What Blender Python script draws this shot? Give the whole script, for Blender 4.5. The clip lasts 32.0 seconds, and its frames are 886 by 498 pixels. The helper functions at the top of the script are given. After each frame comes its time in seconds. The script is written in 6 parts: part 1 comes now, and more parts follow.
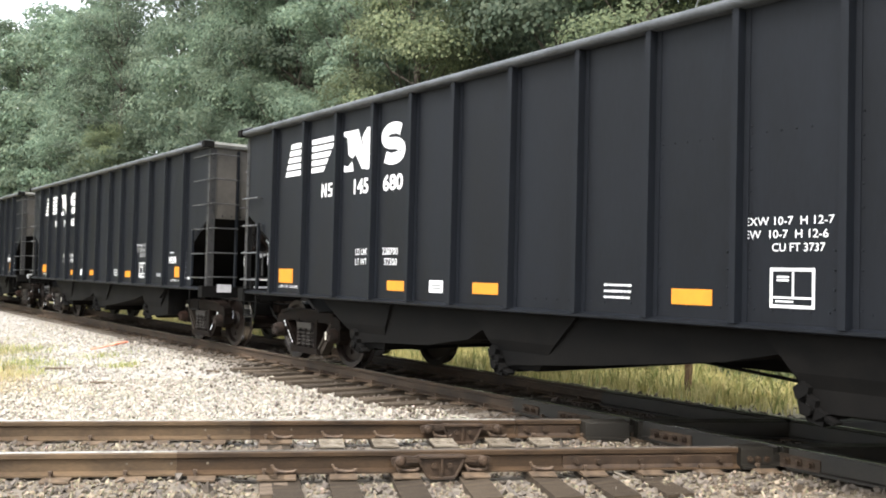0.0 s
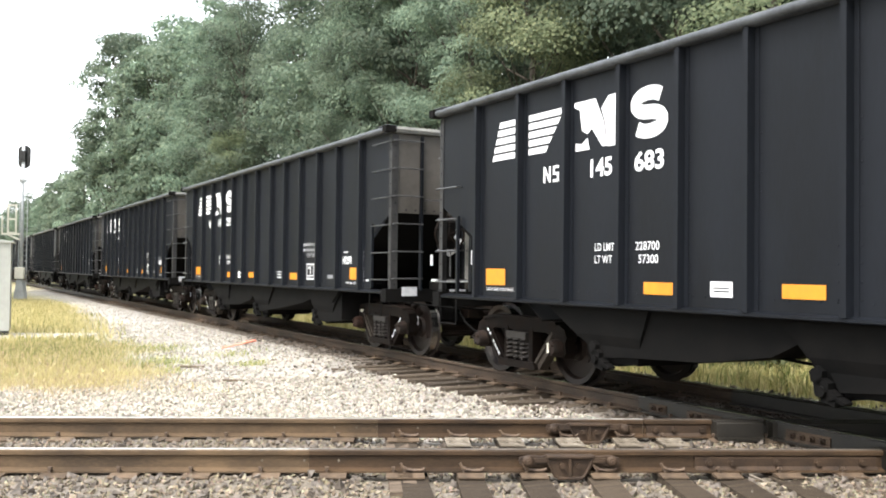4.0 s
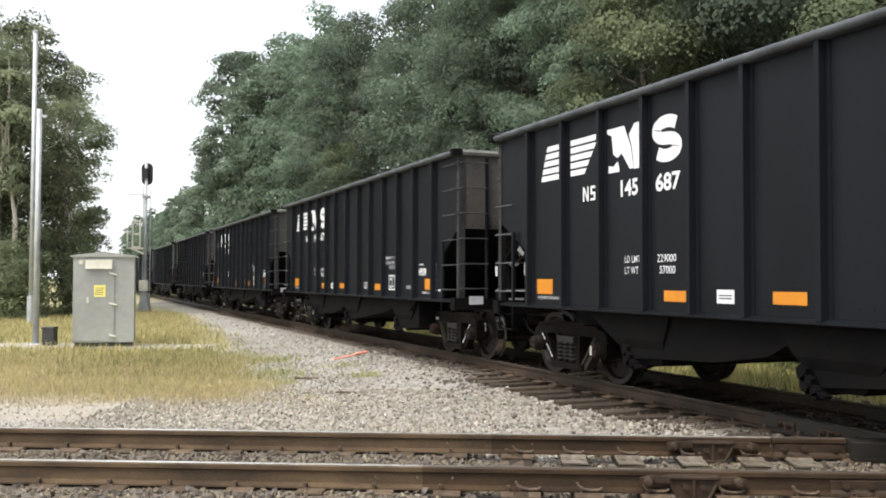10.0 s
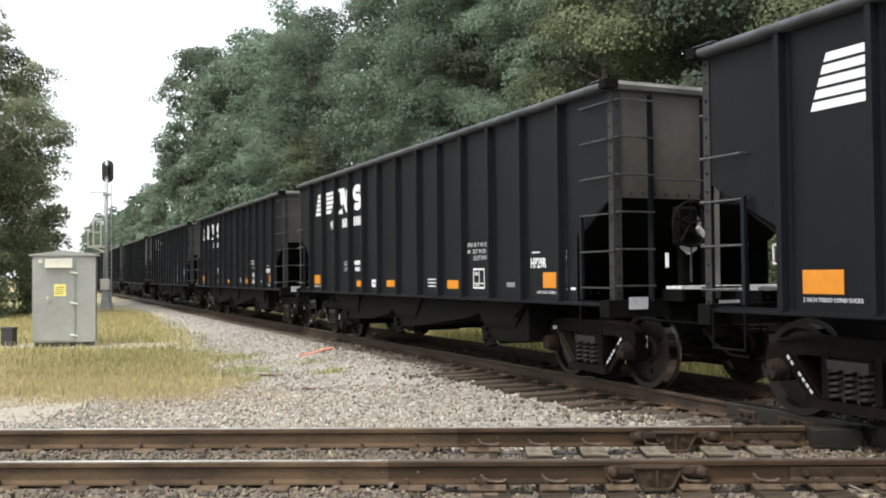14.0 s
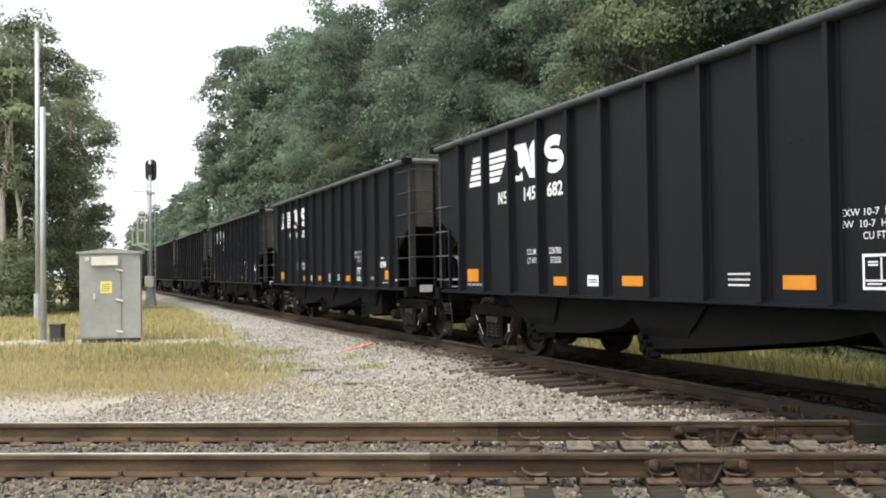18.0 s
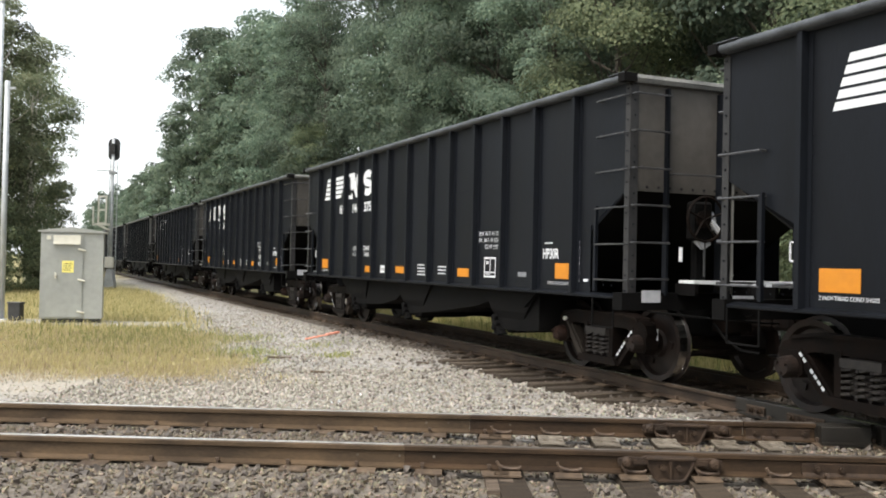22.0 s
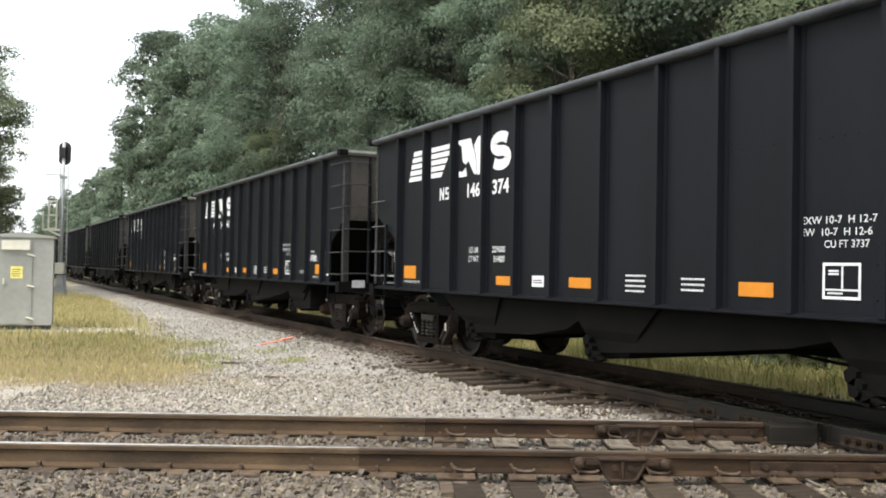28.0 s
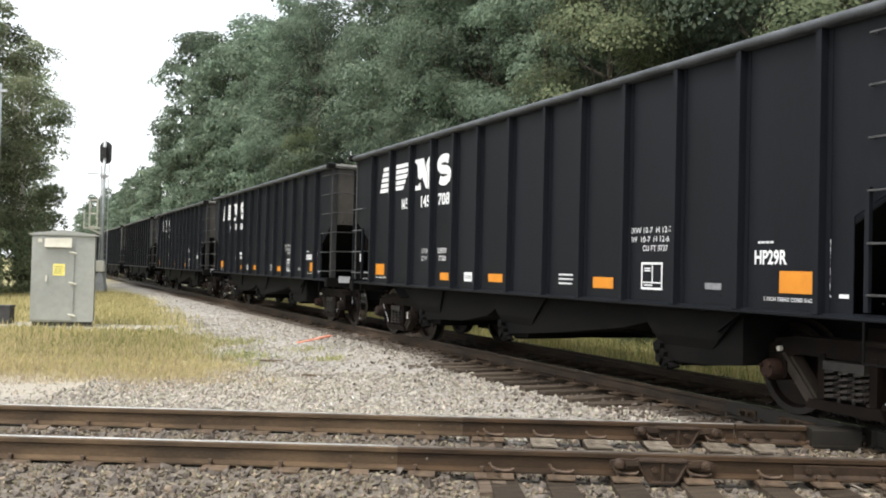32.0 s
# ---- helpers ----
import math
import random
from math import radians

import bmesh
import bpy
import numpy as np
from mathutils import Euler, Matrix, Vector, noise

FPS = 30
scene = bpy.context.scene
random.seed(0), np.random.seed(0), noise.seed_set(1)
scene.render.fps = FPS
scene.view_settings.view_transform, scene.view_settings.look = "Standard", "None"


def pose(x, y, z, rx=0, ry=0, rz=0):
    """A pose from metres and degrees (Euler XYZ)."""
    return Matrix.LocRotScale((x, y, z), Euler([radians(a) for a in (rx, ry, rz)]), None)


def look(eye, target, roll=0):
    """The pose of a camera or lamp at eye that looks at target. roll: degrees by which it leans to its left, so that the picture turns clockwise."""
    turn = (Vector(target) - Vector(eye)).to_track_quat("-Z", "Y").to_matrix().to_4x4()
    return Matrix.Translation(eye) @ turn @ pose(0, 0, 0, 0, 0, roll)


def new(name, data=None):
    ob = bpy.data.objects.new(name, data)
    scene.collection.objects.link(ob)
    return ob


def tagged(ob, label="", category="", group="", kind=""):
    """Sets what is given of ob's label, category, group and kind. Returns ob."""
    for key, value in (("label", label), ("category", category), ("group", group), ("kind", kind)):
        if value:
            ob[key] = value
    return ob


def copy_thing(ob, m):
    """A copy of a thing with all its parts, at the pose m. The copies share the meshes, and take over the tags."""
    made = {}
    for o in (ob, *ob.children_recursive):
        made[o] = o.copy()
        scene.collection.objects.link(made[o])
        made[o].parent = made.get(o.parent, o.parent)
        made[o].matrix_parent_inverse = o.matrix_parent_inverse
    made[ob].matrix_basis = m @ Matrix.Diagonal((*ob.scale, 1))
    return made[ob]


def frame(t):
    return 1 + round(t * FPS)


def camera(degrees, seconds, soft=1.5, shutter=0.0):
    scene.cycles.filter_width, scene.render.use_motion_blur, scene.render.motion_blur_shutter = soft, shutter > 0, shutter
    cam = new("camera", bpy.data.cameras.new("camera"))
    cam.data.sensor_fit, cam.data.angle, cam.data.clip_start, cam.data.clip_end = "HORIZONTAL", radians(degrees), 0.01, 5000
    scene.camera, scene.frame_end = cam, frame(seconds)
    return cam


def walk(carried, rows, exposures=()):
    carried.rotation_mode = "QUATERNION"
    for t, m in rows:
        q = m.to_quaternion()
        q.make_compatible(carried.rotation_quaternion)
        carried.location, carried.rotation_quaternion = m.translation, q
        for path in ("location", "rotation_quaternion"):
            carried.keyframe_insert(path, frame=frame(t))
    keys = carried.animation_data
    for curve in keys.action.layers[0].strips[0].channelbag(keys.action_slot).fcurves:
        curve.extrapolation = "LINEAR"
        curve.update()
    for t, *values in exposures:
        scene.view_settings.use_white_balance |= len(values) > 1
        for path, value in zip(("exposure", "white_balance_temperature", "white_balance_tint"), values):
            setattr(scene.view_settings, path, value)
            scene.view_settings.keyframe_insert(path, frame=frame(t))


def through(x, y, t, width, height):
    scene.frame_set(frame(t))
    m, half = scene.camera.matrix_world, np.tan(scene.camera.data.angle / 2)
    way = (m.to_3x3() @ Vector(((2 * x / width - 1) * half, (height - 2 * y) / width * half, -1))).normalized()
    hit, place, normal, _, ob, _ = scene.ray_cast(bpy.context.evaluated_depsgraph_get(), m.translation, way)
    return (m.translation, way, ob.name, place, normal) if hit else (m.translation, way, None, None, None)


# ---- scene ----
# camera: hand-held beside the crossing, panning a little
cam = camera(50.25, 32.0, 1.9)
PATH = [
    (0, pose(0.138, -0.121, 1.352, 91.64, -1.40, -10.20)),
    (0.5, pose(0.144, -0.118, 1.364, 92.04, -1.20, -11.49)),
    (1, pose(0.113, -0.108, 1.369, 92.62, -1.11, -9.40)),
    (1.5, pose(0.099, -0.104, 1.367, 92.73, -1.46, -7.76)),
    (2, pose(0.100, -0.105, 1.369, 92.54, -1.14, -6.21)),
    (2.5, pose(0.097, -0.107, 1.362, 92.16, -1.16, -5.82)),
    (3, pose(0.088, -0.105, 1.360, 91.37, -1.31, -5.38)),
    (3.5, pose(0.082, -0.098, 1.365, 91.36, -1.10, -4.08)),
    (5.5, pose(0.039, -0.096, 1.369, 90.84, -0.20, -2.08)),
    (6, pose(0.026, -0.058, 1.376, 90.50, -0.99, -0.85)),
    (6.5, pose(0.041, 0.002, 1.379, 92.07, -1.22, 1.26)),
    (7, pose(0.019, 0.057, 1.381, 90.62, -0.38, 4.20)),
    (7.5, pose(0.009, 0.089, 1.391, 89.60, 0.25, 7.41)),
    (8, pose(0.015, 0.090, 1.405, 91.44, 0.16, 5.06)),
    (8.5, pose(0.024, 0.082, 1.399, 91.61, -0.33, 3.64)),
    (9, pose(0.030, 0.071, 1.407, 91.87, -0.74, 3.23)),
    (9.5, pose(0.043, 0.064, 1.391, 92.22, -0.55, 3.02)),
    (10, pose(0.051, 0.066, 1.398, 91.83, -0.17, 3.43)),
    (10.5, pose(0.041, 0.070, 1.390, 91.69, 0.03, 3.50)),
    (11, pose(0.057, 0.069, 1.393, 91.65, 0.14, 3.63)),
    (11.5, pose(0.065, 0.065, 1.385, 91.70, 0.08, 3.33)),
    (12, pose(0.062, 0.069, 1.396, 92.32, -0.01, 1.52)),
    (12.5, pose(0.056, 0.065, 1.387, 91.98, 0.58, 2.70)),
    (13, pose(0.071, 0.063, 1.392, 92.23, 0.88, 1.00)),
    (13.5, pose(0.063, 0.065, 1.391, 92.09, 0.85, 1.77)),
    (14, pose(0.066, 0.066, 1.390, 91.54, 0.47, 1.35)),
    (14.5, pose(0.064, 0.062, 1.394, 91.79, 0.32, 2.11)),
    (16.5, pose(0.058, 0.031, 1.392, 91.16, -0.32, 1.92)),
    (17, pose(0.061, 0.024, 1.390, 91.96, 0.73, 2.78)),
    (17.5, pose(0.063, 0.016, 1.384, 91.68, 1.02, 4.10)),
    (18, pose(0.064, 0.009, 1.381, 91.32, 0.76, 3.73)),
    (18.5, pose(0.023, 0.005, 1.388, 91.41, 0.53, 3.91)),
    (19, pose(-0.028, 0.005, 1.389, 91.65, 0.24, 4.42)),
    (19.5, pose(-0.066, 0.002, 1.384, 91.59, -0.30, 3.06)),
    (20, pose(-0.064, -0.001, 1.383, 91.10, -0.72, 1.49)),
    (20.5, pose(-0.066, -0.004, 1.382, 90.37, -0.32, 1.25)),
    (21, pose(-0.066, -0.003, 1.382, 90.41, -0.28, 0.52)),
    (21.5, pose(-0.082, 0.002, 1.390, 90.74, -0.64, 0.02)),
    (22, pose(-0.094, 0.006, 1.384, 90.81, -1.23, 1.36)),
    (22.5, pose(-0.102, 0.006, 1.380, 90.69, -1.57, 2.52)),
    (23, pose(-0.088, -0.007, 1.377, 91.33, -1.53, 1.83)),
    (23.5, pose(-0.091, -0.012, 1.381, 91.22, -1.11, 1.59)),
    (24, pose(-0.081, -0.015, 1.382, 91.23, -1.16, 1.14)),
    (24.5, pose(-0.083, -0.011, 1.386, 90.82, -1.26, 1.18)),
    (25, pose(-0.066, -0.017, 1.379, 90.94, -1.31, 0.20)),
    (25.5, pose(-0.061, -0.021, 1.381, 91.23, -0.99, -0.50)),
    (27.5, pose(-0.085, -0.014, 1.374, 91.02, -1.17, -0.46)),
    (28, pose(-0.071, -0.021, 1.368, 91.18, -1.07, -1.25)),
    (28.5, pose(-0.079, -0.019, 1.369, 90.97, -1.21, -1.73)),
    (29, pose(-0.084, -0.013, 1.371, 90.64, -1.36, -1.23)),
    (29.5, pose(-0.087, -0.009, 1.366, 90.76, -1.07, -0.01)),
    (30, pose(-0.099, -0.003, 1.369, 90.67, -1.12, 0.07)),
    (30.5, pose(-0.096, -0.008, 1.369, 90.76, -1.18, 0.66)),
    (31, pose(-0.109, -0.008, 1.370, 90.85, -1.28, 0.85)),
    (31.5, pose(-0.106, -0.010, 1.365, 91.08, -1.88, 0.73)),
    (32, pose(-0.107, -0.013, 1.361, 91.13, -1.40, 0.85)),
]
EXPOSURES = [(0, 1.52), (1, 1.77), (2, 1.87), (3, 1.7), (6, 1.22), (7, 0.92), (8, 0.77), (10, 0.7), (20, 0.67), (32, 0.74)]
walk(cam, PATH, EXPOSURES)

# ---- plan ----
# The near track runs along x, rail heads at z = 0. The train's track crosses it at TURN degrees off the y axis.
FAR_RAIL = 8.682
GAUGE = 1.505                      # between rail centres
NEAR_RAIL = FAR_RAIL - GAUGE
TURN = radians(25.2)
UP_LINE = Vector((-math.sin(TURN), math.cos(TURN), 0))     # along the train's track, away from the camera
ACROSS = Vector((math.cos(TURN), math.sin(TURN), 0))       # across it, away from the camera
LINE = 7.76                        # the train's centre line, metres across
CAR_PITCH = 15.090
CAR_LENGTH = 13.50
GROUND = -0.30


def on_line(s, lat, z=0.0):
    """A place s metres up the train's line and lat metres across."""
    return UP_LINE * s + ACROSS * lat + Vector((0, 0, z))


# how far the train has come: a slow acceleration and the small jerks of the slack
SLACK = [-3, 1, 0, 2, -3, -7, -15, -11, -8, -4, -1, 2, -8, 11, -8, 11, -7, 8, -14, -7, 1, 10, -11, 9, -16, -20, 3, -5, -12, 10, 8, 5, 2, 0, -3, -4, -6, -16, 3, -8, 1, 1, -36, -5, -22, -3, -7, -6, -4, -2, -32, -30, -22, -15, -8, 0, -3, 15, 6, -17, 3, -4, 29, -18, -19]


def train_at(t):
    """Where the rear wall of the first hopper car stands, in metres up the line."""
    x = (t - 16) / 16
    i = min(int(t * 2), 63)
    slack = SLACK[i] + (SLACK[i + 1] - SLACK[i]) * (t * 2 - i)
    return -65.069 + -87.641 * x ** 1 + -10.564 * x ** 2 + -0.583 * x ** 3 + -0.111 * x ** 4 + slack / 100 + 1.57

# ---- light: a bright hazy overcast sky ----
world = bpy.data.worlds.new("hazy_sky")
scene.world = world
world.use_nodes = True
wn, wl = world.node_tree.nodes, world.node_tree.links
wn.clear()
w_out = wn.new("ShaderNodeOutputWorld")
w_add = wn.new("ShaderNodeAddShader")
w_sky = wn.new("ShaderNodeTexSky")
w_sky.sky_type = "NISHITA"
w_sky.sun_disc = False
w_sky.sun_elevation, w_sky.sun_rotation = radians(57), radians(-140)
w_sky.dust_density, w_sky.air_density = 6.0, 1.2
w_blue = wn.new("ShaderNodeBackground")
w_blue.inputs["Strength"].default_value = 0.06
w_cloud = wn.new("ShaderNodeBackground")
w_cloud.inputs["Color"].default_value = (0.93, 0.97, 1.0, 1)
w_cloud.inputs["Strength"].default_value = 0.9
wl.new(w_sky.outputs["Color"], w_blue.inputs["Color"])
wl.new(w_blue.outputs[0], w_add.inputs[0])
wl.new(w_cloud.outputs[0], w_add.inputs[1])
wl.new(w_add.outputs[0], w_out.inputs["Surface"])

sun = new("sun", bpy.data.lights.new("sun", "SUN"))
sun.data.energy, sun.data.angle, sun.data.color = 2.5, radians(25), (1.0, 0.975, 0.94)
sun.matrix_world = look((-15, -18, 36), (0, 0, 0))

# ---- materials ----


def material(name):
    m = bpy.data.materials.new(name)
    m.use_nodes = True
    t = m.node_tree
    return m, t.nodes, t.links, t.nodes["Principled BSDF"]


def surface(name, dark, light, scale=6.0, rough=0.6, metal=0.0, bump=0.15, fine=60.0, spec=0.5, random_shift=0.0, stretch=None):
    """A plain surface: two tones in coarse and fine noise, uneven gloss and a fine relief."""
    m, n, l, b = material(name)
    co = n.new("ShaderNodeTexCoord")
    mp = n.new("ShaderNodeMapping")
    if stretch:
        mp.inputs["Scale"].default_value = stretch
    l.new(co.outputs["Object"], mp.inputs["Vector"])
    a, f = n.new("ShaderNodeTexNoise"), n.new("ShaderNodeTexNoise")
    a.inputs["Scale"].default_value, a.inputs["Detail"].default_value = scale, 6
    f.inputs["Scale"].default_value, f.inputs["Detail"].default_value = fine, 3
    l.new(mp.outputs[0], a.inputs["Vector"])
    l.new(mp.outputs[0], f.inputs["Vector"])
    mixed = n.new("ShaderNodeMath")
    mixed.operation = "MULTIPLY_ADD"
    mixed.inputs[1].default_value, mixed.inputs[2].default_value = 0.45, -0.22
    l.new(f.outputs["Fac"], mixed.inputs[0])
    tot = n.new("ShaderNodeMath")
    l.new(a.outputs["Fac"], tot.inputs[0])
    l.new(mixed.outputs[0], tot.inputs[1])
    last = tot
    if random_shift:
        info = n.new("ShaderNodeObjectInfo")
        sh = n.new("ShaderNodeMath")
        sh.operation = "MULTIPLY_ADD"
        sh.inputs[1].default_value, sh.inputs[2].default_value = random_shift, -random_shift / 2
        l.new(info.outputs["Random"], sh.inputs[0])
        last = n.new("ShaderNodeMath")
        l.new(tot.outputs[0], last.inputs[0])
        l.new(sh.outputs[0], last.inputs[1])
    ramp = n.new("ShaderNodeValToRGB")
    ramp.color_ramp.elements[0].position, ramp.color_ramp.elements[1].position = 0.3, 0.7
    ramp.color_ramp.elements[0].color = (*dark, 1)
    ramp.color_ramp.elements[1].color = (*light, 1)
    l.new(last.outputs[0], ramp.inputs["Fac"])
    l.new(ramp.outputs["Color"], b.inputs["Base Color"])
    ro = n.new("ShaderNodeMapRange")
    ro.inputs["To Min"].default_value, ro.inputs["To Max"].default_value = max(rough - 0.12, 0.03), min(rough + 0.12, 1)
    l.new(a.outputs["Fac"], ro.inputs["Value"])
    l.new(ro.outputs[0], b.inputs["Roughness"])
    b.inputs["Metallic"].default_value = metal
    b.inputs["Specular IOR Level"].default_value = spec
    if bump:
        bp = n.new("ShaderNodeBump")
        bp.inputs["Strength"].default_value, bp.inputs["Distance"].default_value = bump, 0.01
        l.new(last.outputs[0], bp.inputs["Height"])
        l.new(bp.outputs[0], b.inputs["Normal"])
    return m


CAR_BLACK = surface("black_car_paint", (0.0030, 0.0036, 0.0050), (0.0058, 0.0071, 0.0099), 1.3, 0.5, 0, 0.16, 25, 0.14, 0, (1.8, 1.8, 0.35))
# end wall paint: dust, lightened further for the stronger light on the ends
CAR_DUSTY_LIT = surface("dusty_lit_black_paint", (0.046, 0.042, 0.037), (0.078, 0.071, 0.063), 0.6, 0.6, 0, 0.04, 9, 0.3)
DUST_PALE = surface("pale_dusty_post", (0.1275, 0.1275, 0.1162), (0.1875, 0.1837, 0.1688), 1.5, 0.7, 0, 0.08, 20, 0.3)
CHORD = surface("worn_chord_paint", (0.0227, 0.0256, 0.0293), (0.0680, 0.0744, 0.0822), 3, 0.55, 0, 0.1, 30, 0.4)
# paler chord paint for the ends, dust and painted-in light together
END_CHORD_LIT = surface("dusty_lit_end_rail", (0.075, 0.076, 0.072), (0.165, 0.163, 0.152), 3, 0.6, 0, 0.1, 30, 0.35)
UNDER = surface("near_black_steel", (0.0018, 0.0018, 0.0018), (0.0047, 0.0043, 0.0040), 4, 0.8, 0, 0.2, 30, 0.08)
TRUCK = surface("rusty_dark_cast_steel", (0.0022, 0.0015, 0.0011), (0.0083, 0.0046, 0.0029), 7, 0.75, 0, 0.3, 50, 0.12)
CORNER = surface("dusty_corner_angle", (0.0150, 0.0150, 0.0158), (0.0300, 0.0295, 0.0295), 3, 0.6, 0, 0.1, 30, 0.25)
RUST = surface("brown_rust", (0.0083, 0.0055, 0.0041), (0.0284, 0.0168, 0.0115), 9, 0.8, 0, 0.3, 60, 0.3)
STRUT = surface("dusty_brown_strut", (0.0158, 0.0121, 0.0090), (0.0382, 0.0297, 0.0225), 7, 0.75, 0, 0.3, 50, 0.25)
SPRING = surface("dusty_spring_steel", (0.0096, 0.0080, 0.0072), (0.0336, 0.0280, 0.0240), 9, 0.6, 0, 0.15, 50, 0.4)
ORANGE_RUST = surface("orange_rust", (0.0137, 0.0063, 0.0039), (0.0351, 0.0151, 0.0083), 9, 0.8, 0, 0.3, 60, 0.3)
SHINY_HEAD = surface("train_worn_rail_head", (0.42, 0.41, 0.40), (0.62, 0.61, 0.59), 14, 0.2, 1.0, 0.02, 90)
WHEEL = surface("worn_wheel_steel", (0.0037, 0.0023, 0.0018), (0.0129, 0.0075, 0.0054), 6, 0.5, 0.0, 0.08, 50, 0.25)
TREAD = surface("bright_wheel_tread", (0.40, 0.40, 0.40), (0.55, 0.55, 0.55), 6, 0.18, 1.0, 0.01, 40)
STEEL_BAR = surface("worn_grab_iron", (0.0210, 0.0210, 0.0218), (0.0672, 0.0672, 0.0693), 12, 0.45, 0.2, 0.1, 60)
WHITE = surface("white_stencil_paint", (0.5136, 0.5293, 0.5453), (0.6536, 0.6636, 0.6736), 7, 0.6, 0, 0.03, 60)
GREY_PLATE = surface("grey_label", (0.34, 0.35, 0.37), (0.5, 0.5, 0.52), 9, 0.5, 0, 0.03, 60)
FADED = surface("faded_grey_label", (0.10, 0.105, 0.115), (0.20, 0.205, 0.215), 14, 0.6, 0, 0.03, 60)
ORANGE = surface("orange_reflector", (0.4300, 0.1550, 0.0031), (0.5074, 0.1896, 0.0062), 9, 0.45, 0, 0.03, 90)
RAIL_SIDE = surface("weathered_rail_steel", (0.0368, 0.0234, 0.0123), (0.1008, 0.0653, 0.0348), 5, 0.7, 0.1, 0.25, 60, 0.35, 0, (0.4, 1, 1))
# steel and ties near the crossing: colours lowered partly for the train's shade
RAIL_RUST = surface("red_brown_rail_steel", (0.0189, 0.0107, 0.0050), (0.0559, 0.0327, 0.0159), 5, 0.68, 0.1, 0.25, 60, 0.3, 0, (0.4, 1, 1))
RAIL_DARK = surface("dark_brown_rail_steel", (0.0186, 0.0125, 0.0082), (0.0637, 0.0426, 0.0276), 5, 0.65, 0.1, 0.25, 60, 0.3, 0, (0.4, 1, 1))
RAIL_TOP = surface("polished_rail_head", (0.44, 0.43, 0.41), (0.66, 0.64, 0.60), 12, 0.32, 0.7, 0.03, 90)
DULL_HEAD = surface("dull_rail_head", (0.0720, 0.0612, 0.0504), (0.1584, 0.1368, 0.1152), 8, 0.5, 0.5, 0.08, 90)
PLATE = surface("pale_tie_plate", (0.0872, 0.0704, 0.0507), (0.1978, 0.1726, 0.1350), 11, 0.7, 0.1, 0.25, 70, 0.4, 0.3)
BROWN_PLATE = surface("brown_tie_plate", (0.0492, 0.0331, 0.0203), (0.1195, 0.0827, 0.0522), 11, 0.75, 0.1, 0.25, 70, 0.4, 0.3)
SPIKE = surface("brown_spike", (0.0432, 0.0288, 0.0202), (0.1224, 0.0828, 0.0540), 20, 0.7, 0.2, 0.2, 80)
CAST = surface("brown_cast_steel", (0.0166, 0.0098, 0.0056), (0.0463, 0.0274, 0.0150), 8, 0.72, 0.1, 0.35, 50, 0.35)
FROG = surface("grey_manganese_steel", (0.0068, 0.0056, 0.0037), (0.0179, 0.0146, 0.0100), 4, 0.55, 0.2, 0.25, 50)
TIE = surface("creosoted_wood", (0.0211, 0.0163, 0.0119), (0.0816, 0.0634, 0.0456), 5, 0.85, 0, 0.6, 40, 0.2, 0.25, (0.35, 4, 4))
TIE_BROWN = surface("brown_old_tie", (0.0165, 0.0117, 0.0075), (0.0590, 0.0441, 0.0296), 5, 0.88, 0, 0.6, 40, 0.2, 0.25, (4, 0.35, 4))
TIE_PALE = surface("weathered_wood_tie", (0.0560, 0.0416, 0.0304), (0.1520, 0.1160, 0.0840), 5, 0.88, 0, 0.6, 40, 0.2, 0.25, (4, 0.35, 4))
GALV = surface("weathered_galvanised_steel", (0.2550, 0.2635, 0.2635), (0.3740, 0.3825, 0.3825), 1.6, 0.5, 0.35, 0.05, 40)
POLE_GREY = surface("galvanised_pole", (0.3060, 0.3230, 0.3315), (0.4420, 0.4590, 0.4675), 3, 0.5, 0.3, 0.06, 40)
ALU = surface("pale_aluminium_sheet", (0.2673, 0.2727, 0.2549), (0.3564, 0.3637, 0.3381), 0.8, 0.5, 0.3, 0.0, 8)
PALE_PLATE = surface("cream_vent_plate", (0.52, 0.50, 0.42), (0.62, 0.60, 0.52), 4, 0.6, 0, 0.05, 40)
YELLOW = surface("yellow_notice", (0.70, 0.60, 0.13), (0.85, 0.76, 0.25), 9, 0.5, 0, 0.02, 60)
BLACK_PLASTIC = surface("black_plastic", (0.012, 0.012, 0.012), (0.03, 0.03, 0.03), 8, 0.5, 0, 0.1, 60)
CONCRETE = surface("pale_concrete", (0.2214, 0.2009, 0.1558), (0.3280, 0.3034, 0.2460), 4, 0.85, 0, 0.3, 50)
BARK = surface("grey_brown_bark", (0.0300, 0.0240, 0.0185), (0.0950, 0.0825, 0.0700), 7, 0.9, 0, 0.8, 40, 0.2, 0, (3, 3, 0.5))
PALE_BARK = surface("pale_bark", (0.30, 0.27, 0.22), (0.55, 0.52, 0.46), 5, 0.85, 0, 0.4, 40, 0.2, 0, (3, 3, 0.5))
POST_WOOD = surface("brown_post_wood", (0.12, 0.075, 0.045), (0.27, 0.18, 0.11), 5, 0.85, 0, 0.5, 40, 0.2, 0, (4, 4, 0.4))
RED_WOOD = surface("orange_red_painted_stick", (0.62, 0.19, 0.11), (0.80, 0.36, 0.25), 14, 0.6, 0, 0.15, 60)


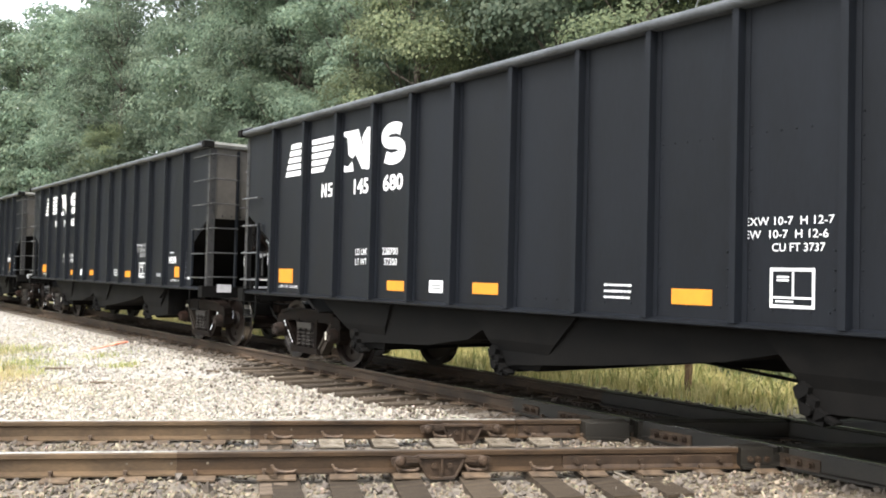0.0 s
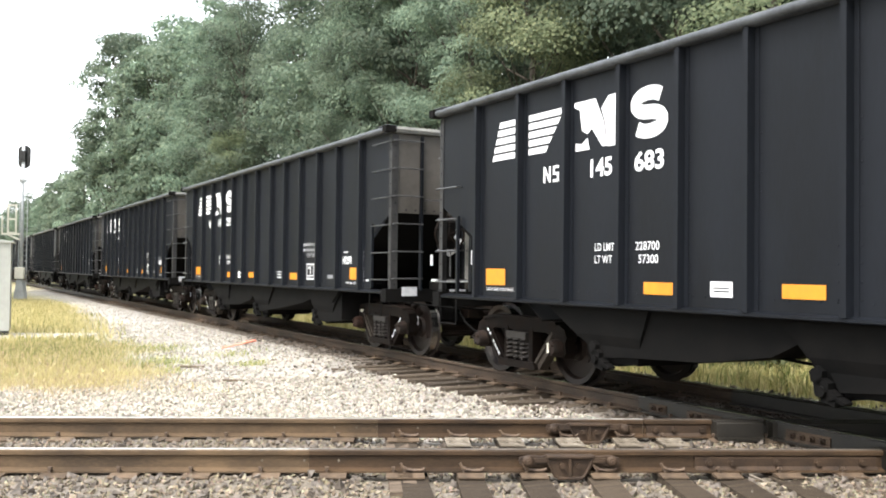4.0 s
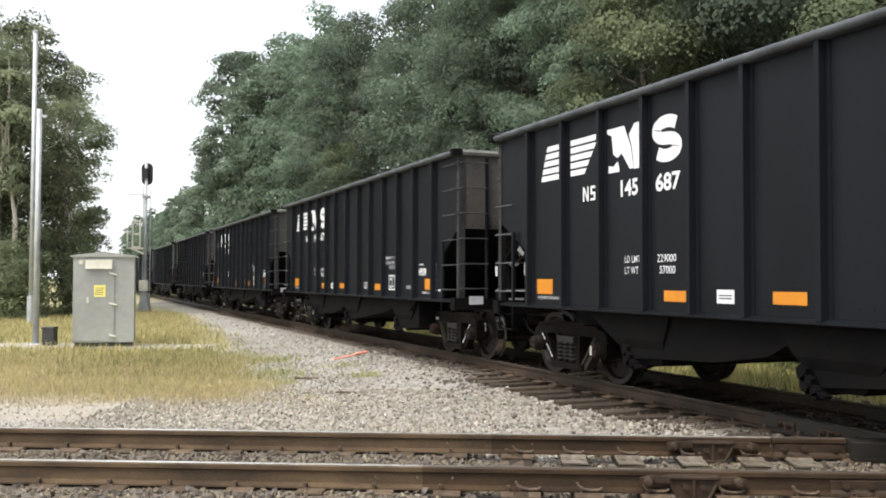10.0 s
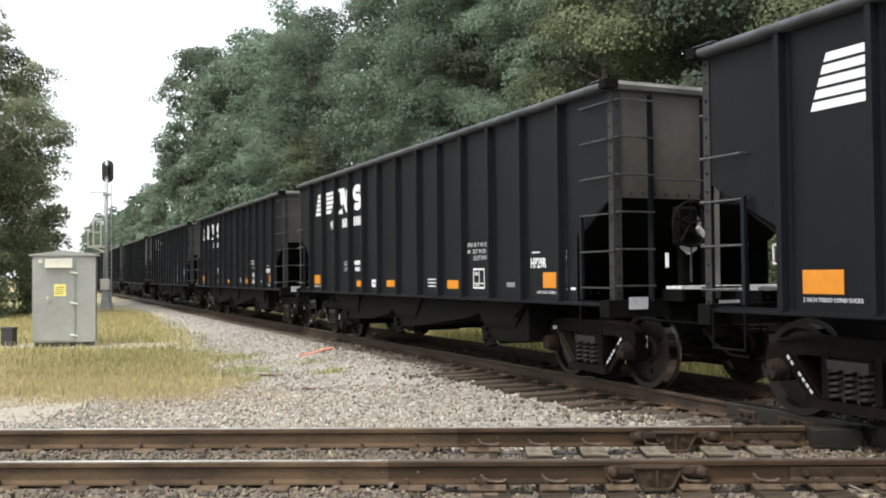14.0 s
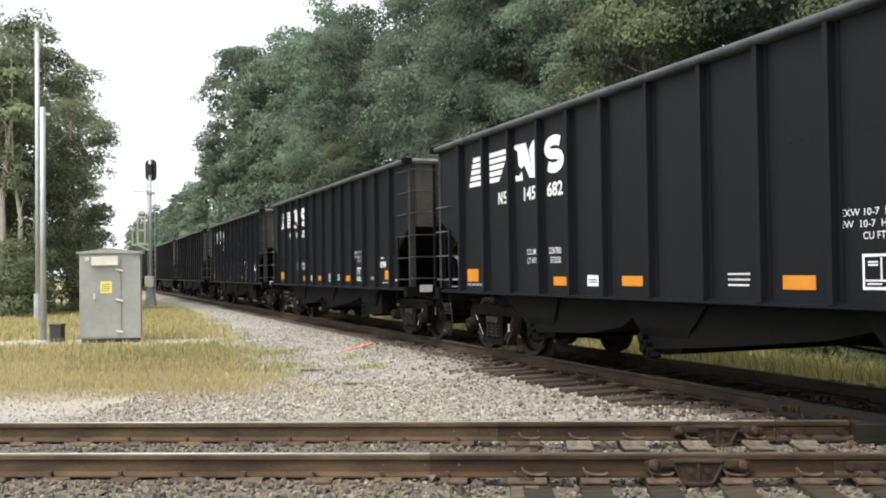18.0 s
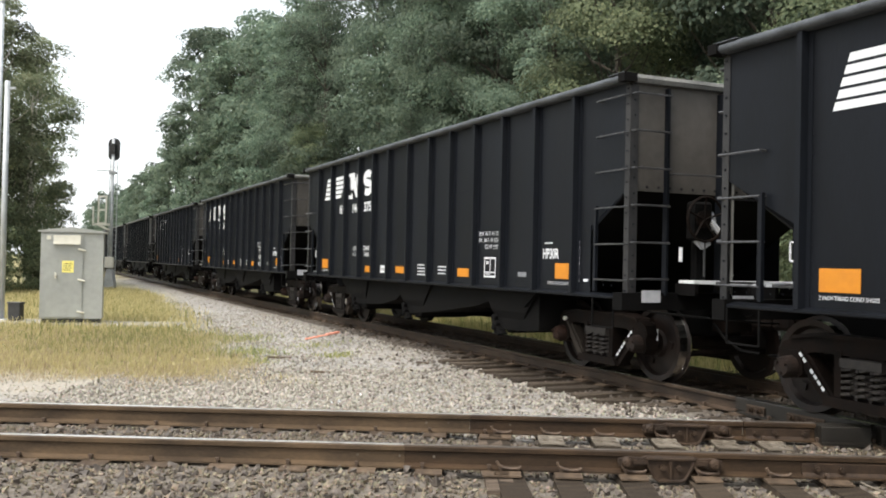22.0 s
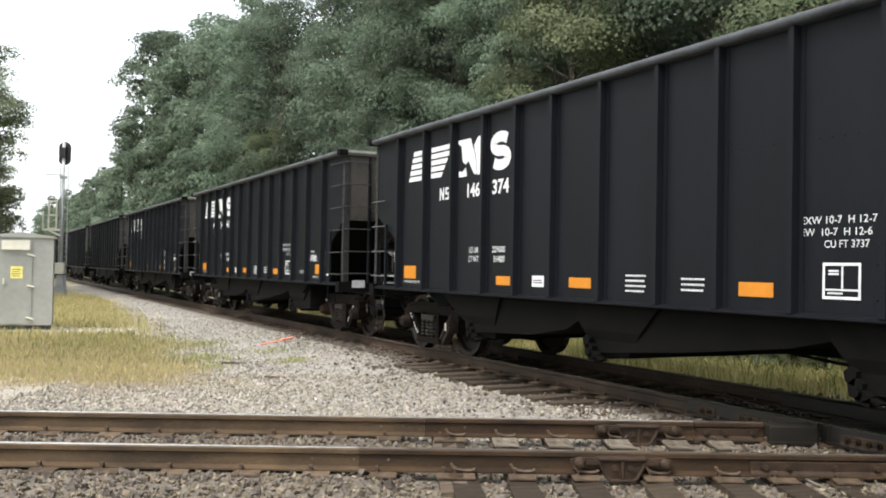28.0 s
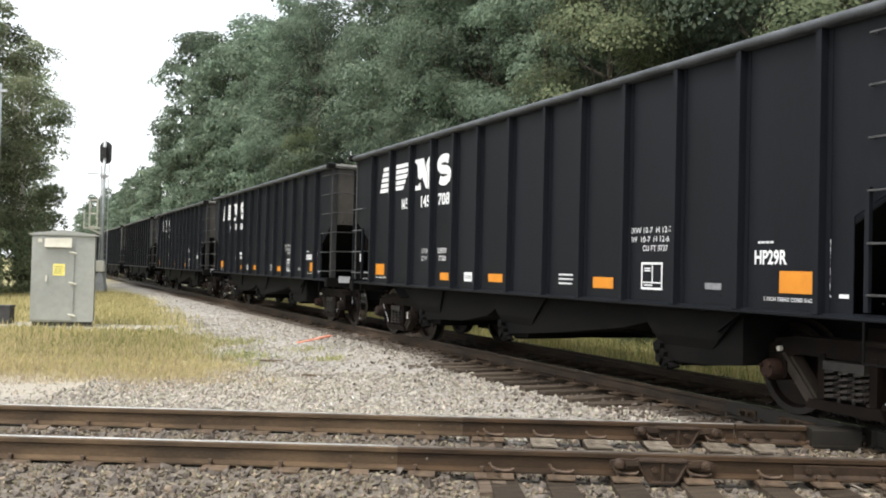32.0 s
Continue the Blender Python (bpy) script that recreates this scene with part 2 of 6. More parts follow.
def stone_material(name, tones):
    m, n, l, b = material(name)
    g = n.new("ShaderNodeNewGeometry")
    ramp = n.new("ShaderNodeValToRGB")
    ramp.color_ramp.elements[0].color, ramp.color_ramp.elements[1].color = (*tones[0], 1), (*tones[3], 1)
    for p, c in ((0.35, tones[1]), (0.75, tones[2])):
        ramp.color_ramp.elements.new(p).color = (*c, 1)
    l.new(g.outputs["Random Per Island"], ramp.inputs["Fac"])
    co, no = n.new("ShaderNodeTexCoord"), n.new("ShaderNodeTexNoise")
    no.inputs["Scale"].default_value, no.inputs["Detail"].default_value = 45, 4
    l.new(co.outputs["Object"], no.inputs["Vector"])
    mix = n.new("ShaderNodeMix")
    mix.data_type, mix.blend_type = "RGBA", "OVERLAY"
    mix.inputs["Factor"].default_value = 0.5
    l.new(ramp.outputs["Color"], mix.inputs["A"])
    l.new(no.outputs["Color"], mix.inputs["B"])
    hs = n.new("ShaderNodeHueSaturation")
    hs.inputs["Saturation"].default_value = 0.8
    l.new(mix.outputs["Result"], hs.inputs["Color"])
    l.new(hs.outputs["Color"], b.inputs["Base Color"])
    b.inputs["Roughness"].default_value = 0.9
    return m


def leaf_material(name, colours, through=0.5):
    """Foliage: each leaf its own green, a little light passing through."""
    m, n, l, b = material(name)
    g, info = n.new("ShaderNodeNewGeometry"), n.new("ShaderNodeObjectInfo")
    ramp = n.new("ShaderNodeValToRGB")
    ramp.color_ramp.elements[0].color = (*colours[0], 1)
    ramp.color_ramp.elements[1].color = (*colours[-1], 1)
    for i, c in enumerate(colours[1:-1]):
        ramp.color_ramp.elements.new((i + 1) / (len(colours) - 1)).color = (*c, 1)
    l.new(g.outputs["Random Per Island"], ramp.inputs["Fac"])
    hs = n.new("ShaderNodeHueSaturation")
    sh = n.new("ShaderNodeMapRange")
    sh.inputs["To Min"].default_value, sh.inputs["To Max"].default_value = 0.478, 0.508
    l.new(info.outputs["Random"], sh.inputs["Value"])
    l.new(sh.outputs[0], hs.inputs["Hue"])
    va = n.new("ShaderNodeMapRange")
    va.inputs["To Min"].default_value, va.inputs["To Max"].default_value = 0.72, 1.36
    l.new(info.outputs["Random"], va.inputs["Value"])
    tone = n.new("ShaderNodeAttribute")
    tone.attribute_name = "tone"
    tv = n.new("ShaderNodeMath")
    tv.operation = "ADD"
    l.new(va.outputs[0], tv.inputs[0])
    l.new(tone.outputs["Fac"], tv.inputs[1])
    l.new(tv.outputs[0], hs.inputs["Value"])
    l.new(ramp.outputs["Color"], hs.inputs["Color"])
    l.new(hs.outputs["Color"], b.inputs["Base Color"])
    b.inputs["Roughness"].default_value = 0.65
    b.inputs["Specular IOR Level"].default_value = 0.18
    tr = n.new("ShaderNodeBsdfTranslucent")
    l.new(hs.outputs["Color"], tr.inputs["Color"])
    mx = n.new("ShaderNodeMixShader")
    mx.inputs[0].default_value = through
    l.new(b.outputs[0], mx.inputs[1])
    l.new(tr.outputs[0], mx.inputs[2])
    l.new(mx.outputs[0], n["Material Output"].inputs["Surface"])
    return m


STONE = stone_material("crushed_stone", ((0.160, 0.139, 0.103), (0.232, 0.205, 0.156), (0.292, 0.261, 0.204), (0.362, 0.327, 0.262)))
# tree greens lightened and blued: the air's haze is put into the leaf colour
LEAF = leaf_material("green_foliage", ((0.080, 0.117, 0.087), (0.107, 0.149, 0.107), (0.137, 0.180, 0.126), (0.175, 0.216, 0.147)))
LEAF_AIRY = leaf_material("sunlit_thin_foliage", ((0.140, 0.176, 0.108), (0.180, 0.216, 0.130), (0.220, 0.250, 0.152), (0.262, 0.284, 0.178)), 0.55)
LEAF_PALE = leaf_material("yellow_green_foliage", ((0.092, 0.118, 0.070), (0.118, 0.146, 0.082), (0.146, 0.172, 0.094), (0.180, 0.200, 0.112)))
GRASS = leaf_material("dry_yellow_grass", ((0.37, 0.335, 0.150), (0.45, 0.410, 0.192), (0.52, 0.472, 0.232), (0.59, 0.520, 0.285)), 0.5)
STRAW = leaf_material("dead_straw", ((0.25, 0.20, 0.125), (0.36, 0.295, 0.19), (0.45, 0.375, 0.25), (0.54, 0.46, 0.33)), 0.4)
GRASS_GREEN = leaf_material("green_grass", ((0.14, 0.17, 0.062), (0.20, 0.225, 0.085), (0.28, 0.28, 0.115), (0.37, 0.335, 0.155)), 0.45)


def ground_material():
    """Gravel, earth and dry turf on one sheet; the mix follows the sheet's own 'turf' and 'dirt' values."""
    m, n, l, b = material("gravel_and_dry_turf")
    co = n.new("ShaderNodeTexCoord")
    vo = n.new("ShaderNodeTexVoronoi")
    vo.inputs["Scale"].default_value = 22
    l.new(co.outputs["Object"], vo.inputs["Vector"])
    big, fine = n.new("ShaderNodeTexNoise"), n.new("ShaderNodeTexNoise")
    big.inputs["Scale"].default_value, big.inputs["Detail"].default_value = 0.9, 6
    fine.inputs["Scale"].default_value, fine.inputs["Detail"].default_value = 30, 5
    l.new(co.outputs["Object"], big.inputs["Vector"])
    l.new(co.outputs["Object"], fine.inputs["Vector"])

    def ramp(source, *stops):
        r = n.new("ShaderNodeValToRGB")
        r.color_ramp.elements[0].position, r.color_ramp.elements[0].color = stops[0][0], (*stops[0][1], 1)
        r.color_ramp.elements[1].position, r.color_ramp.elements[1].color = stops[-1][0], (*stops[-1][1], 1)
        for p, c in stops[1:-1]:
            r.color_ramp.elements.new(p).color = (*c, 1)
        l.new(source, r.inputs["Fac"])
        return r.outputs["Color"]

    def mix(fac, a, c, kind="MIX"):
        x = n.new("ShaderNodeMix")
        x.data_type, x.blend_type = "RGBA", kind
        if isinstance(fac, float):
            x.inputs["Factor"].default_value = fac
        else:
            l.new(fac, x.inputs["Factor"])
        l.new(a, x.inputs["A"])
        l.new(c, x.inputs["B"])
        return x.outputs["Result"]

    sep = n.new("ShaderNodeSeparateColor")
    l.new(vo.outputs["Color"], sep.inputs[0])
    pebbles = ramp(sep.outputs[0], (0.0, (0.135, 0.127, 0.114)), (0.5, (0.29, 0.275, 0.252)), (1.0, (0.45, 0.43, 0.40)))
    gravel = mix(0.4, pebbles, ramp(big.outputs["Fac"], (0.3, (0.16, 0.152, 0.137)), (0.7, (0.32, 0.305, 0.28))))
    earth = ramp(fine.outputs["Fac"], (0.25, (0.25, 0.215, 0.165)), (0.75, (0.39, 0.36, 0.30)))
    turf = ramp(fine.outputs["Fac"], (0.25, (0.21, 0.19, 0.09)), (0.75, (0.37, 0.33, 0.17)))
    a_turf, a_dirt = n.new("ShaderNodeAttribute"), n.new("ShaderNodeAttribute")
    a_turf.attribute_name, a_dirt.attribute_name = "turf", "dirt"
    a_grease_shade = n.new("ShaderNodeAttribute")
    a_grease_shade.attribute_name = "grease_shade"
    # dark brown for grease and, in the same colour, the shade by the train
    grease = ramp(fine.outputs["Fac"], (0.25, (0.045, 0.034, 0.022)), (0.75, (0.115, 0.089, 0.060)))
    out = mix(a_dirt.outputs["Fac"], gravel, earth)
    out = mix(a_grease_shade.outputs["Fac"], out, grease)
    out = mix(a_turf.outputs["Fac"], out, turf)
    l.new(out, b.inputs["Base Color"])
    b.inputs["Roughness"].default_value = 0.95
    b.inputs["Specular IOR Level"].default_value = 0.2
    bp = n.new("ShaderNodeBump")
    bp.inputs["Strength"].default_value, bp.inputs["Distance"].default_value = 0.7, 0.03
    l.new(vo.outputs["Distance"], bp.inputs["Height"])
    l.new(bp.outputs[0], b.inputs["Normal"])
    return m


GROUND_MAT = ground_material()

# ---- building tools ----


def part(name, bm, mat, parent=None, label="", smooth=False):
    """Links a bmesh (or a ready mesh) as one mesh object under a thing or a part."""
    if isinstance(bm, bpy.types.Mesh):
        me = bm
    else:
        bmesh.ops.recalc_face_normals(bm, faces=bm.faces)
        me = bpy.data.meshes.new(name)
        bm.to_mesh(me)
        bm.free()
        me.materials.append(mat)
        if smooth:
            me.polygons.foreach_set("use_smooth", [True] * len(me.polygons))
    ob = new(name, me)
    if parent is not None:
        ob.parent = parent
    if label:
        ob["label"] = label
    return ob


def thing(name, label, category, group="", kind=""):
    return tagged(new(name), label, category, group, kind)


def box(bm, x0, x1, y0, y1, z0, z1, bevel=0.0):
    vs = [bm.verts.new((x, y, z)) for z in (z0, z1) for x, y in ((x0, y0), (x1, y0), (x1, y1), (x0, y1))]
    fs = [bm.faces.new([vs[i] for i in q]) for q in ((3, 2, 1, 0), (4, 5, 6, 7), (0, 1, 5, 4), (1, 2, 6, 5), (2, 3, 7, 6), (3, 0, 4, 7))]
    if bevel:
        bmesh.ops.bevel(bm, geom=list({e for f in fs for e in f.edges}), offset=bevel, segments=1, affect="EDGES", profile=0.5)
    return bm


def one_box(*a, bevel=0.0):
    return box(bmesh.new(), *a, bevel=bevel)


def prism(bm, outline, axis, a, b):
    """Sweeps a closed outline of (p, q) from a to b along an axis: x -> (y, z), y -> (x, z), z -> (x, y)."""
    def put(p, q, r):
        return {"x": (r, p, q), "y": (p, r, q), "z": (p, q, r)}[axis]
    lo = [bm.verts.new(put(p, q, a)) for p, q in outline]
    hi = [bm.verts.new(put(p, q, b)) for p, q in outline]
    k = len(outline)
    bm.faces.new(lo[::-1])
    bm.faces.new(hi)
    for i in range(k):
        bm.faces.new((lo[i], lo[(i + 1) % k], hi[(i + 1) % k], hi[i]))
    return bm


def rod(bm, p0, p1, r, sides=8, r1=None):
    """A round bar from p0 to p1."""
    p0, p1 = Vector(p0), Vector(p1)
    q = (p1 - p0).to_track_quat("Z", "Y")
    r1 = r if r1 is None else r1
    a, b = [], []
    for i in range(sides):
        t = 2 * math.pi * i / sides
        a.append(bm.verts.new(p0 + q @ Vector((r * math.cos(t), r * math.sin(t), 0))))
        b.append(bm.verts.new(p1 + q @ Vector((r1 * math.cos(t), r1 * math.sin(t), 0))))
    bm.faces.new(a[::-1])
    bm.faces.new(b)
    for i in range(sides):
        bm.faces.new((a[i], a[(i + 1) % sides], b[(i + 1) % sides], b[i]))
    return bm


def path_rod(bm, points, r, sides=6):
    for p, q in zip(points, points[1:]):
        rod(bm, p, q, r, sides)
    return bm


def lathe(bm, profile, axis_point, axis="y", sides=28):
    """Turns a profile of (along, radius) about an axis through a point."""
    rings = []
    for along, r in profile:
        ring = []
        for i in range(sides):
            t = 2 * math.pi * i / sides
            c, s = r * math.cos(t), r * math.sin(t)
            v = {"y": (c, along, s), "x": (along, c, s), "z": (c, s, along)}[axis]
            ring.append(bm.verts.new(Vector(v) + Vector(axis_point)))
        rings.append(ring)
    for a, b in zip(rings, rings[1:]):
        for i in range(sides):
            bm.faces.new((a[i], a[(i + 1) % sides], b[(i + 1) % sides], b[i]))
    bm.faces.new(rings[0])
    bm.faces.new(rings[-1])
    return bm


LETTERS = {}


def lettering(text, height):
    """A flat mesh of the built-in font: origin at the left of the base line, capital height as given."""
    key = (text, height)
    if key not in LETTERS:
        cu = bpy.data.curves.new("lettering", "FONT")
        cu.body, cu.size, cu.fill_mode, cu.offset, cu.resolution_u = text, height / 0.70, "FRONT", height * (0.04 if height > 0.1 else 0.005), 3
        ob = bpy.data.objects.new("lettering", cu)
        scene.collection.objects.link(ob)
        me = bpy.data.meshes.new_from_object(ob.evaluated_get(bpy.context.evaluated_depsgraph_get()))
        bpy.data.objects.remove(ob)
        me.materials.clear()
        me.materials.append(WHITE)
        LETTERS[key] = me
    return LETTERS[key]

# ---- ground ----


def smooth(a, b, x):
    t = min(max((x - a) / (b - a), 0.0), 1.0)
    return t * t * (3 - 2 * t)


def line_coords(x, y):
    """Metres up the train's line and across it."""
    return x * UP_LINE.x + y * UP_LINE.y, x * ACROSS.x + y * ACROSS.y


def ground_height(x, y):
    s, lat = line_coords(x, y)
    mid = (FAR_RAIL + NEAR_RAIL) / 2
    near = 1 - smooth(1.4, 3.4, abs(y - mid))
    train = 1 - smooth(1.5, 3.0, abs(lat - LINE))
    bed = max(near, train)
    rough = noise.noise(Vector((x * 0.8, y * 0.8, 0))) * 0.03 + noise.noise(Vector((x * 0.2, y * 0.2, 3))) * 0.05
    far = smooth(25, 80, math.hypot(x, y))
    old = near * (1 - smooth(-0.6, 0.2, x))
    buried = train * max(1 - smooth(8.6, 9.8, s), smooth(13.6, 15.5, s))
    return GROUND + 0.05 * bed + 0.058 * old + 0.05 * buried + rough * (1 - bed) * (1 - far)


def turf_amount(x, y):
    """1 on the dry grass, 0 on gravel."""
    s, lat = line_coords(x, y)
    wob = noise.noise(Vector((x * 0.5, y * 0.5, 7))) * 0.9 + noise.noise(Vector((x * 1.7, y * 1.7, 2))) * 0.5
    near_side = smooth(-0.6, 1.2, (y - 12.8) + wob * 0.7) * smooth(-0.6, 1.4, (3.3 + min(max(s - 14, 0) * 0.08, 2.2) - lat) + wob * 0.8)
    far_side = smooth(0.0, 0.5, lat - 9.9 + wob * 0.15) * smooth(-1, 1, y - FAR_RAIL - 2.5 + wob * 0.3)
    far_out = smooth(60, 120, math.hypot(x, y))
    before = smooth(0, 2.0, -y - 3 + wob)
    return max(near_side, far_side, far_out, before)


def grease_shade_amount(x, y):
    """How far the stones are darkened, by grease, brake dust and painted-in train shade: along the train's track and
    round the crossing.
    """
    s, lat = line_coords(x, y)
    wob = noise.noise(Vector((x * 1.1, y * 1.1, 5))) * 0.35
    along = 1 - smooth(0.9, 1.75 if lat < LINE else 2.0, abs(lat - LINE) + wob)
    crossing = (1 - smooth(1.2, 2.8, abs(y - MID_Y) + wob)) * smooth(0.4, 3.6, x + wob)
    crib = 0.85 * (1 - smooth(0.5, 0.95, abs(y - MID_Y) + wob * 0.4))
    front = 0.72 * (1 - smooth(1.9, 3.2, MID_Y - y + wob)) if y < MID_Y else 0
    spread = 0.34 * (1 - smooth(1.4, 4.2, abs(lat - LINE) + wob * 1.5)) * smooth(-3.5, 2.5, x)
    return min(max(0.95 * along, spread, 0.85 * crossing, crib, front), 1)


MID_Y = FAR_RAIL - GAUGE / 2


def build_ground():
    xs = [-2500, -900, -300, -120, -70] + [-46 + 0.5 * i for i in range(140)] + [26, 32, 45, 80, 160, 400, 1000, 2500]
    ys = [-2500, -900, -300, -100, -40, -20, -10] + [-5 + 0.5 * i for i in range(130)] + [63, 70, 82, 100, 130, 180, 300, 700, 2500]
    bm = bmesh.new()
    grid = [[bm.verts.new((x, y, ground_height(x, y))) for x in xs] for y in ys]
    for r0, r1 in zip(grid, grid[1:]):
        for i in range(len(xs) - 1):
            bm.faces.new((r0[i], r0[i + 1], r1[i + 1], r1[i]))
    ob = part("ground", bm, GROUND_MAT, None, "", True)
    tagged(ob, "pale grey gravel and dry yellow turf between the tracks", "ground", "", "structure")
    me = ob.data
    turf = me.attributes.new("turf", "FLOAT", "POINT")
    dirt = me.attributes.new("dirt", "FLOAT", "POINT")
    grease_shade = me.attributes.new("grease_shade", "FLOAT", "POINT")
    for i, v in enumerate(me.vertices):
        x, y = v.co.x, v.co.y
        turf.data[i].value = turf_amount(x, y)
        s, lat = line_coords(x, y)
        grease_shade.data[i].value = grease_shade_amount(x, y)
        edge = smooth(10.3, 11.6, y) * (1 - smooth(13.6, 15.5, y)) * (1 - smooth(-3.5, -0.5, x))
        dirt.data[i].value = 0.8 * edge + 0.25 * smooth(0.1, 0.6, noise.noise(Vector((x * 0.35, y * 0.35, 11))))
    return ob


build_ground()


# ---- tracks ----
RAIL_H = 0.168
RAIL_OUT = [(-0.07, -RAIL_H), (0.07, -RAIL_H), (0.07, -RAIL_H + 0.012), (0.012, -RAIL_H + 0.032), (0.010, -0.052), (0.036, -0.040), (0.037, -0.010), (0.028, -0.001), (-0.028, -0.001), (-0.037, -0.010), (-0.036, -0.040), (-0.010, -0.052), (-0.012, -RAIL_H + 0.032), (-0.07, -RAIL_H + 0.012)]
MID = (FAR_RAIL + NEAR_RAIL) / 2
near_track = thing("railway_track", "old rusty railway track on timber ties in pale ballast", "railway track", "", "structure")
train_track = thing("railway_track", "dark oily track under the coal train, on black timber ties", "railway track", "", "structure")
train_track.matrix_basis = Matrix.Translation(on_line(0, LINE)) @ pose(0, 0, 0, 0, 0, 90 + math.degrees(TURN))
# in the train track's own space x runs up the line and y = -lat


def rail(parent, y, a, b, head_mat, label, steel=RAIL_SIDE):
    r = part("rail", prism(bmesh.new(), [(p + y, q) for p, q in RAIL_OUT], "x", a, b), steel, parent, label)
    part("rail_head", one_box(a, b, y - 0.027, y + 0.027, -0.003, 0.001), head_mat, r, "worn running surface")
    return r


# where the lines cross, in world x for each near-track rail and each train rail
def crossing_x(y, lat):
    return (lat - y * ACROSS.y) / ACROSS.x


TRAIN_RAILS = (LINE - GAUGE / 2, LINE + GAUGE / 2)
FROG_A, FROG_B = 3.10, 8.2         # the crossing's castings stand between these
for y in (FAR_RAIL, NEAR_RAIL):
    rail(near_track, y, -70, -0.0255 if y == FAR_RAIL else -0.5255, RAIL_TOP, "rusty brown rail with a bright head")
    rail(near_track, y, -0.0245 if y == FAR_RAIL else -0.5245, 2.452 if y == FAR_RAIL else FROG_A + 0.85, RAIL_TOP if y == FAR_RAIL else DULL_HEAD, "rusty brown rail with a worn head", RAIL_RUST)
    rail(near_track, y, FROG_B, 70, RAIL_TOP, "rusty brown rail with a bright head")
rail(near_track, FAR_RAIL - 0.004, 2.46, FROG_A, DULL_HEAD, "raised brown wing rail", RAIL_RUST)
S_FROG0, S_FROG1 = 2.2, 8.1
for lat in TRAIN_RAILS:
    y = -(lat - LINE)
    rail(train_track, y, S_FROG1, 260, SHINY_HEAD, "dark rail with a bright head", RAIL_DARK)
    rail(train_track, y, -70, S_FROG0, SHINY_HEAD, "dark rail with a bright head", RAIL_DARK)


# the crossing's own rails are solid cast blocks, flat-sided down to a foot
BLOCK_OUT = [(-0.085, -RAIL_H), (0.085, -RAIL_H), (0.085, -RAIL_H + 0.02), (0.047, -RAIL_H + 0.03), (0.044, -0.012), (0.036, -0.001), (-0.036, -0.001), (-0.044, -0.012), (-0.047, -RAIL_H + 0.03), (-0.085, -RAIL_H + 0.02)]


def frog_rails():
    """The crossing itself: rails with guard rails and open flangeways, cut where they meet."""
    for y in (FAR_RAIL, NEAR_RAIL):
        xs = [crossing_x(y, lat) for lat in TRAIN_RAILS]
        cuts = sorted([FROG_A if y == FAR_RAIL else FROG_A + 0.86] + [c for x in xs for c in (x - 0.10, x - 0.03)] + [FROG_B])
        for off, wide, top in ((0, 0.037, 0.0), (0.105 if y == NEAR_RAIL else -0.105, 0.042, -0.004)):
            bm = bmesh.new()
            for a, b in zip(cuts[0::2], cuts[1::2]):
                prism(bm, [(y + off + p * wide / 0.037, q + top) for p, q in BLOCK_OUT], "x", a + 0.01, b - 0.01)
            part("crossing_rail", bm, FROG, near_track, "grey manganese crossing casting")
    for lat in TRAIN_RAILS:
        ss = []
        for y in (FAR_RAIL, NEAR_RAIL):
            x = crossing_x(y, lat)
            ss.append(x * UP_LINE.x + y * UP_LINE.y)
        cuts = sorted([S_FROG0] + [c for s in ss for c in (s - 0.09, s + 0.02)] + [S_FROG1])
        y = -(lat - LINE)
        inner = 0.10 if lat > LINE else -0.10
        for off, wide, top, mat in ((0, 0.037, 0.001, FROG), (inner, 0.042, -0.003, FROG)):
            bm = bmesh.new()
            for a, b in zip(cuts[0::2], cuts[1::2]):
                prism(bm, [(y + off + p * wide / 0.037, q + top) for p, q in BLOCK_OUT], "x", a, b)
            r = part("crossing_rail", bm, mat, train_track, "grey manganese crossing casting")
        part("rail_head", one_box(S_FROG0, S_FROG1, y - 0.022, y + 0.022, 0.0015, 0.003), SHINY_HEAD, r, "bright worn running surface")


frog_rails()


def tie_mesh(length, width, depth, seed):
    rnd = random.Random(seed)
    bm = bmesh.new()
    nx = 7
    rings = []
    for i in range(nx):
        x = -length / 2 + length * i / (nx - 1)
        j = lambda: rnd.uniform(-0.008, 0.008)
        rings.append([bm.verts.new((x + j() * 2, -width / 2 + j(), -depth)), bm.verts.new((x + j() * 2, width / 2 + j(), -depth)),
                      bm.verts.new((x + j() * 2, width / 2 - 0.012 + j(), -0.006 + j())), bm.verts.new((x + j() * 2, -width / 2 + 0.012 + j(), -0.006 + j()))])
    for a, b in zip(rings, rings[1:]):
        for i in range(4):
            bm.faces.new((a[i], a[(i + 1) % 4], b[(i + 1) % 4], b[i]))
    bm.faces.new(rings[0][::-1])
    bm.faces.new(rings[-1])
    return bm


TIE_MESHES = {}


def tie(parent, m, length, mat, kind):
    key = (length, mat.name, kind)
    if key not in TIE_MESHES:
        ob = part("tie", tie_mesh(length, 0.23, 0.18, kind), mat, parent)
        TIE_MESHES[key] = ob.data
    else:
        ob = part("tie", TIE_MESHES[key], mat, parent)
    ob.matrix_basis = m
    return ob


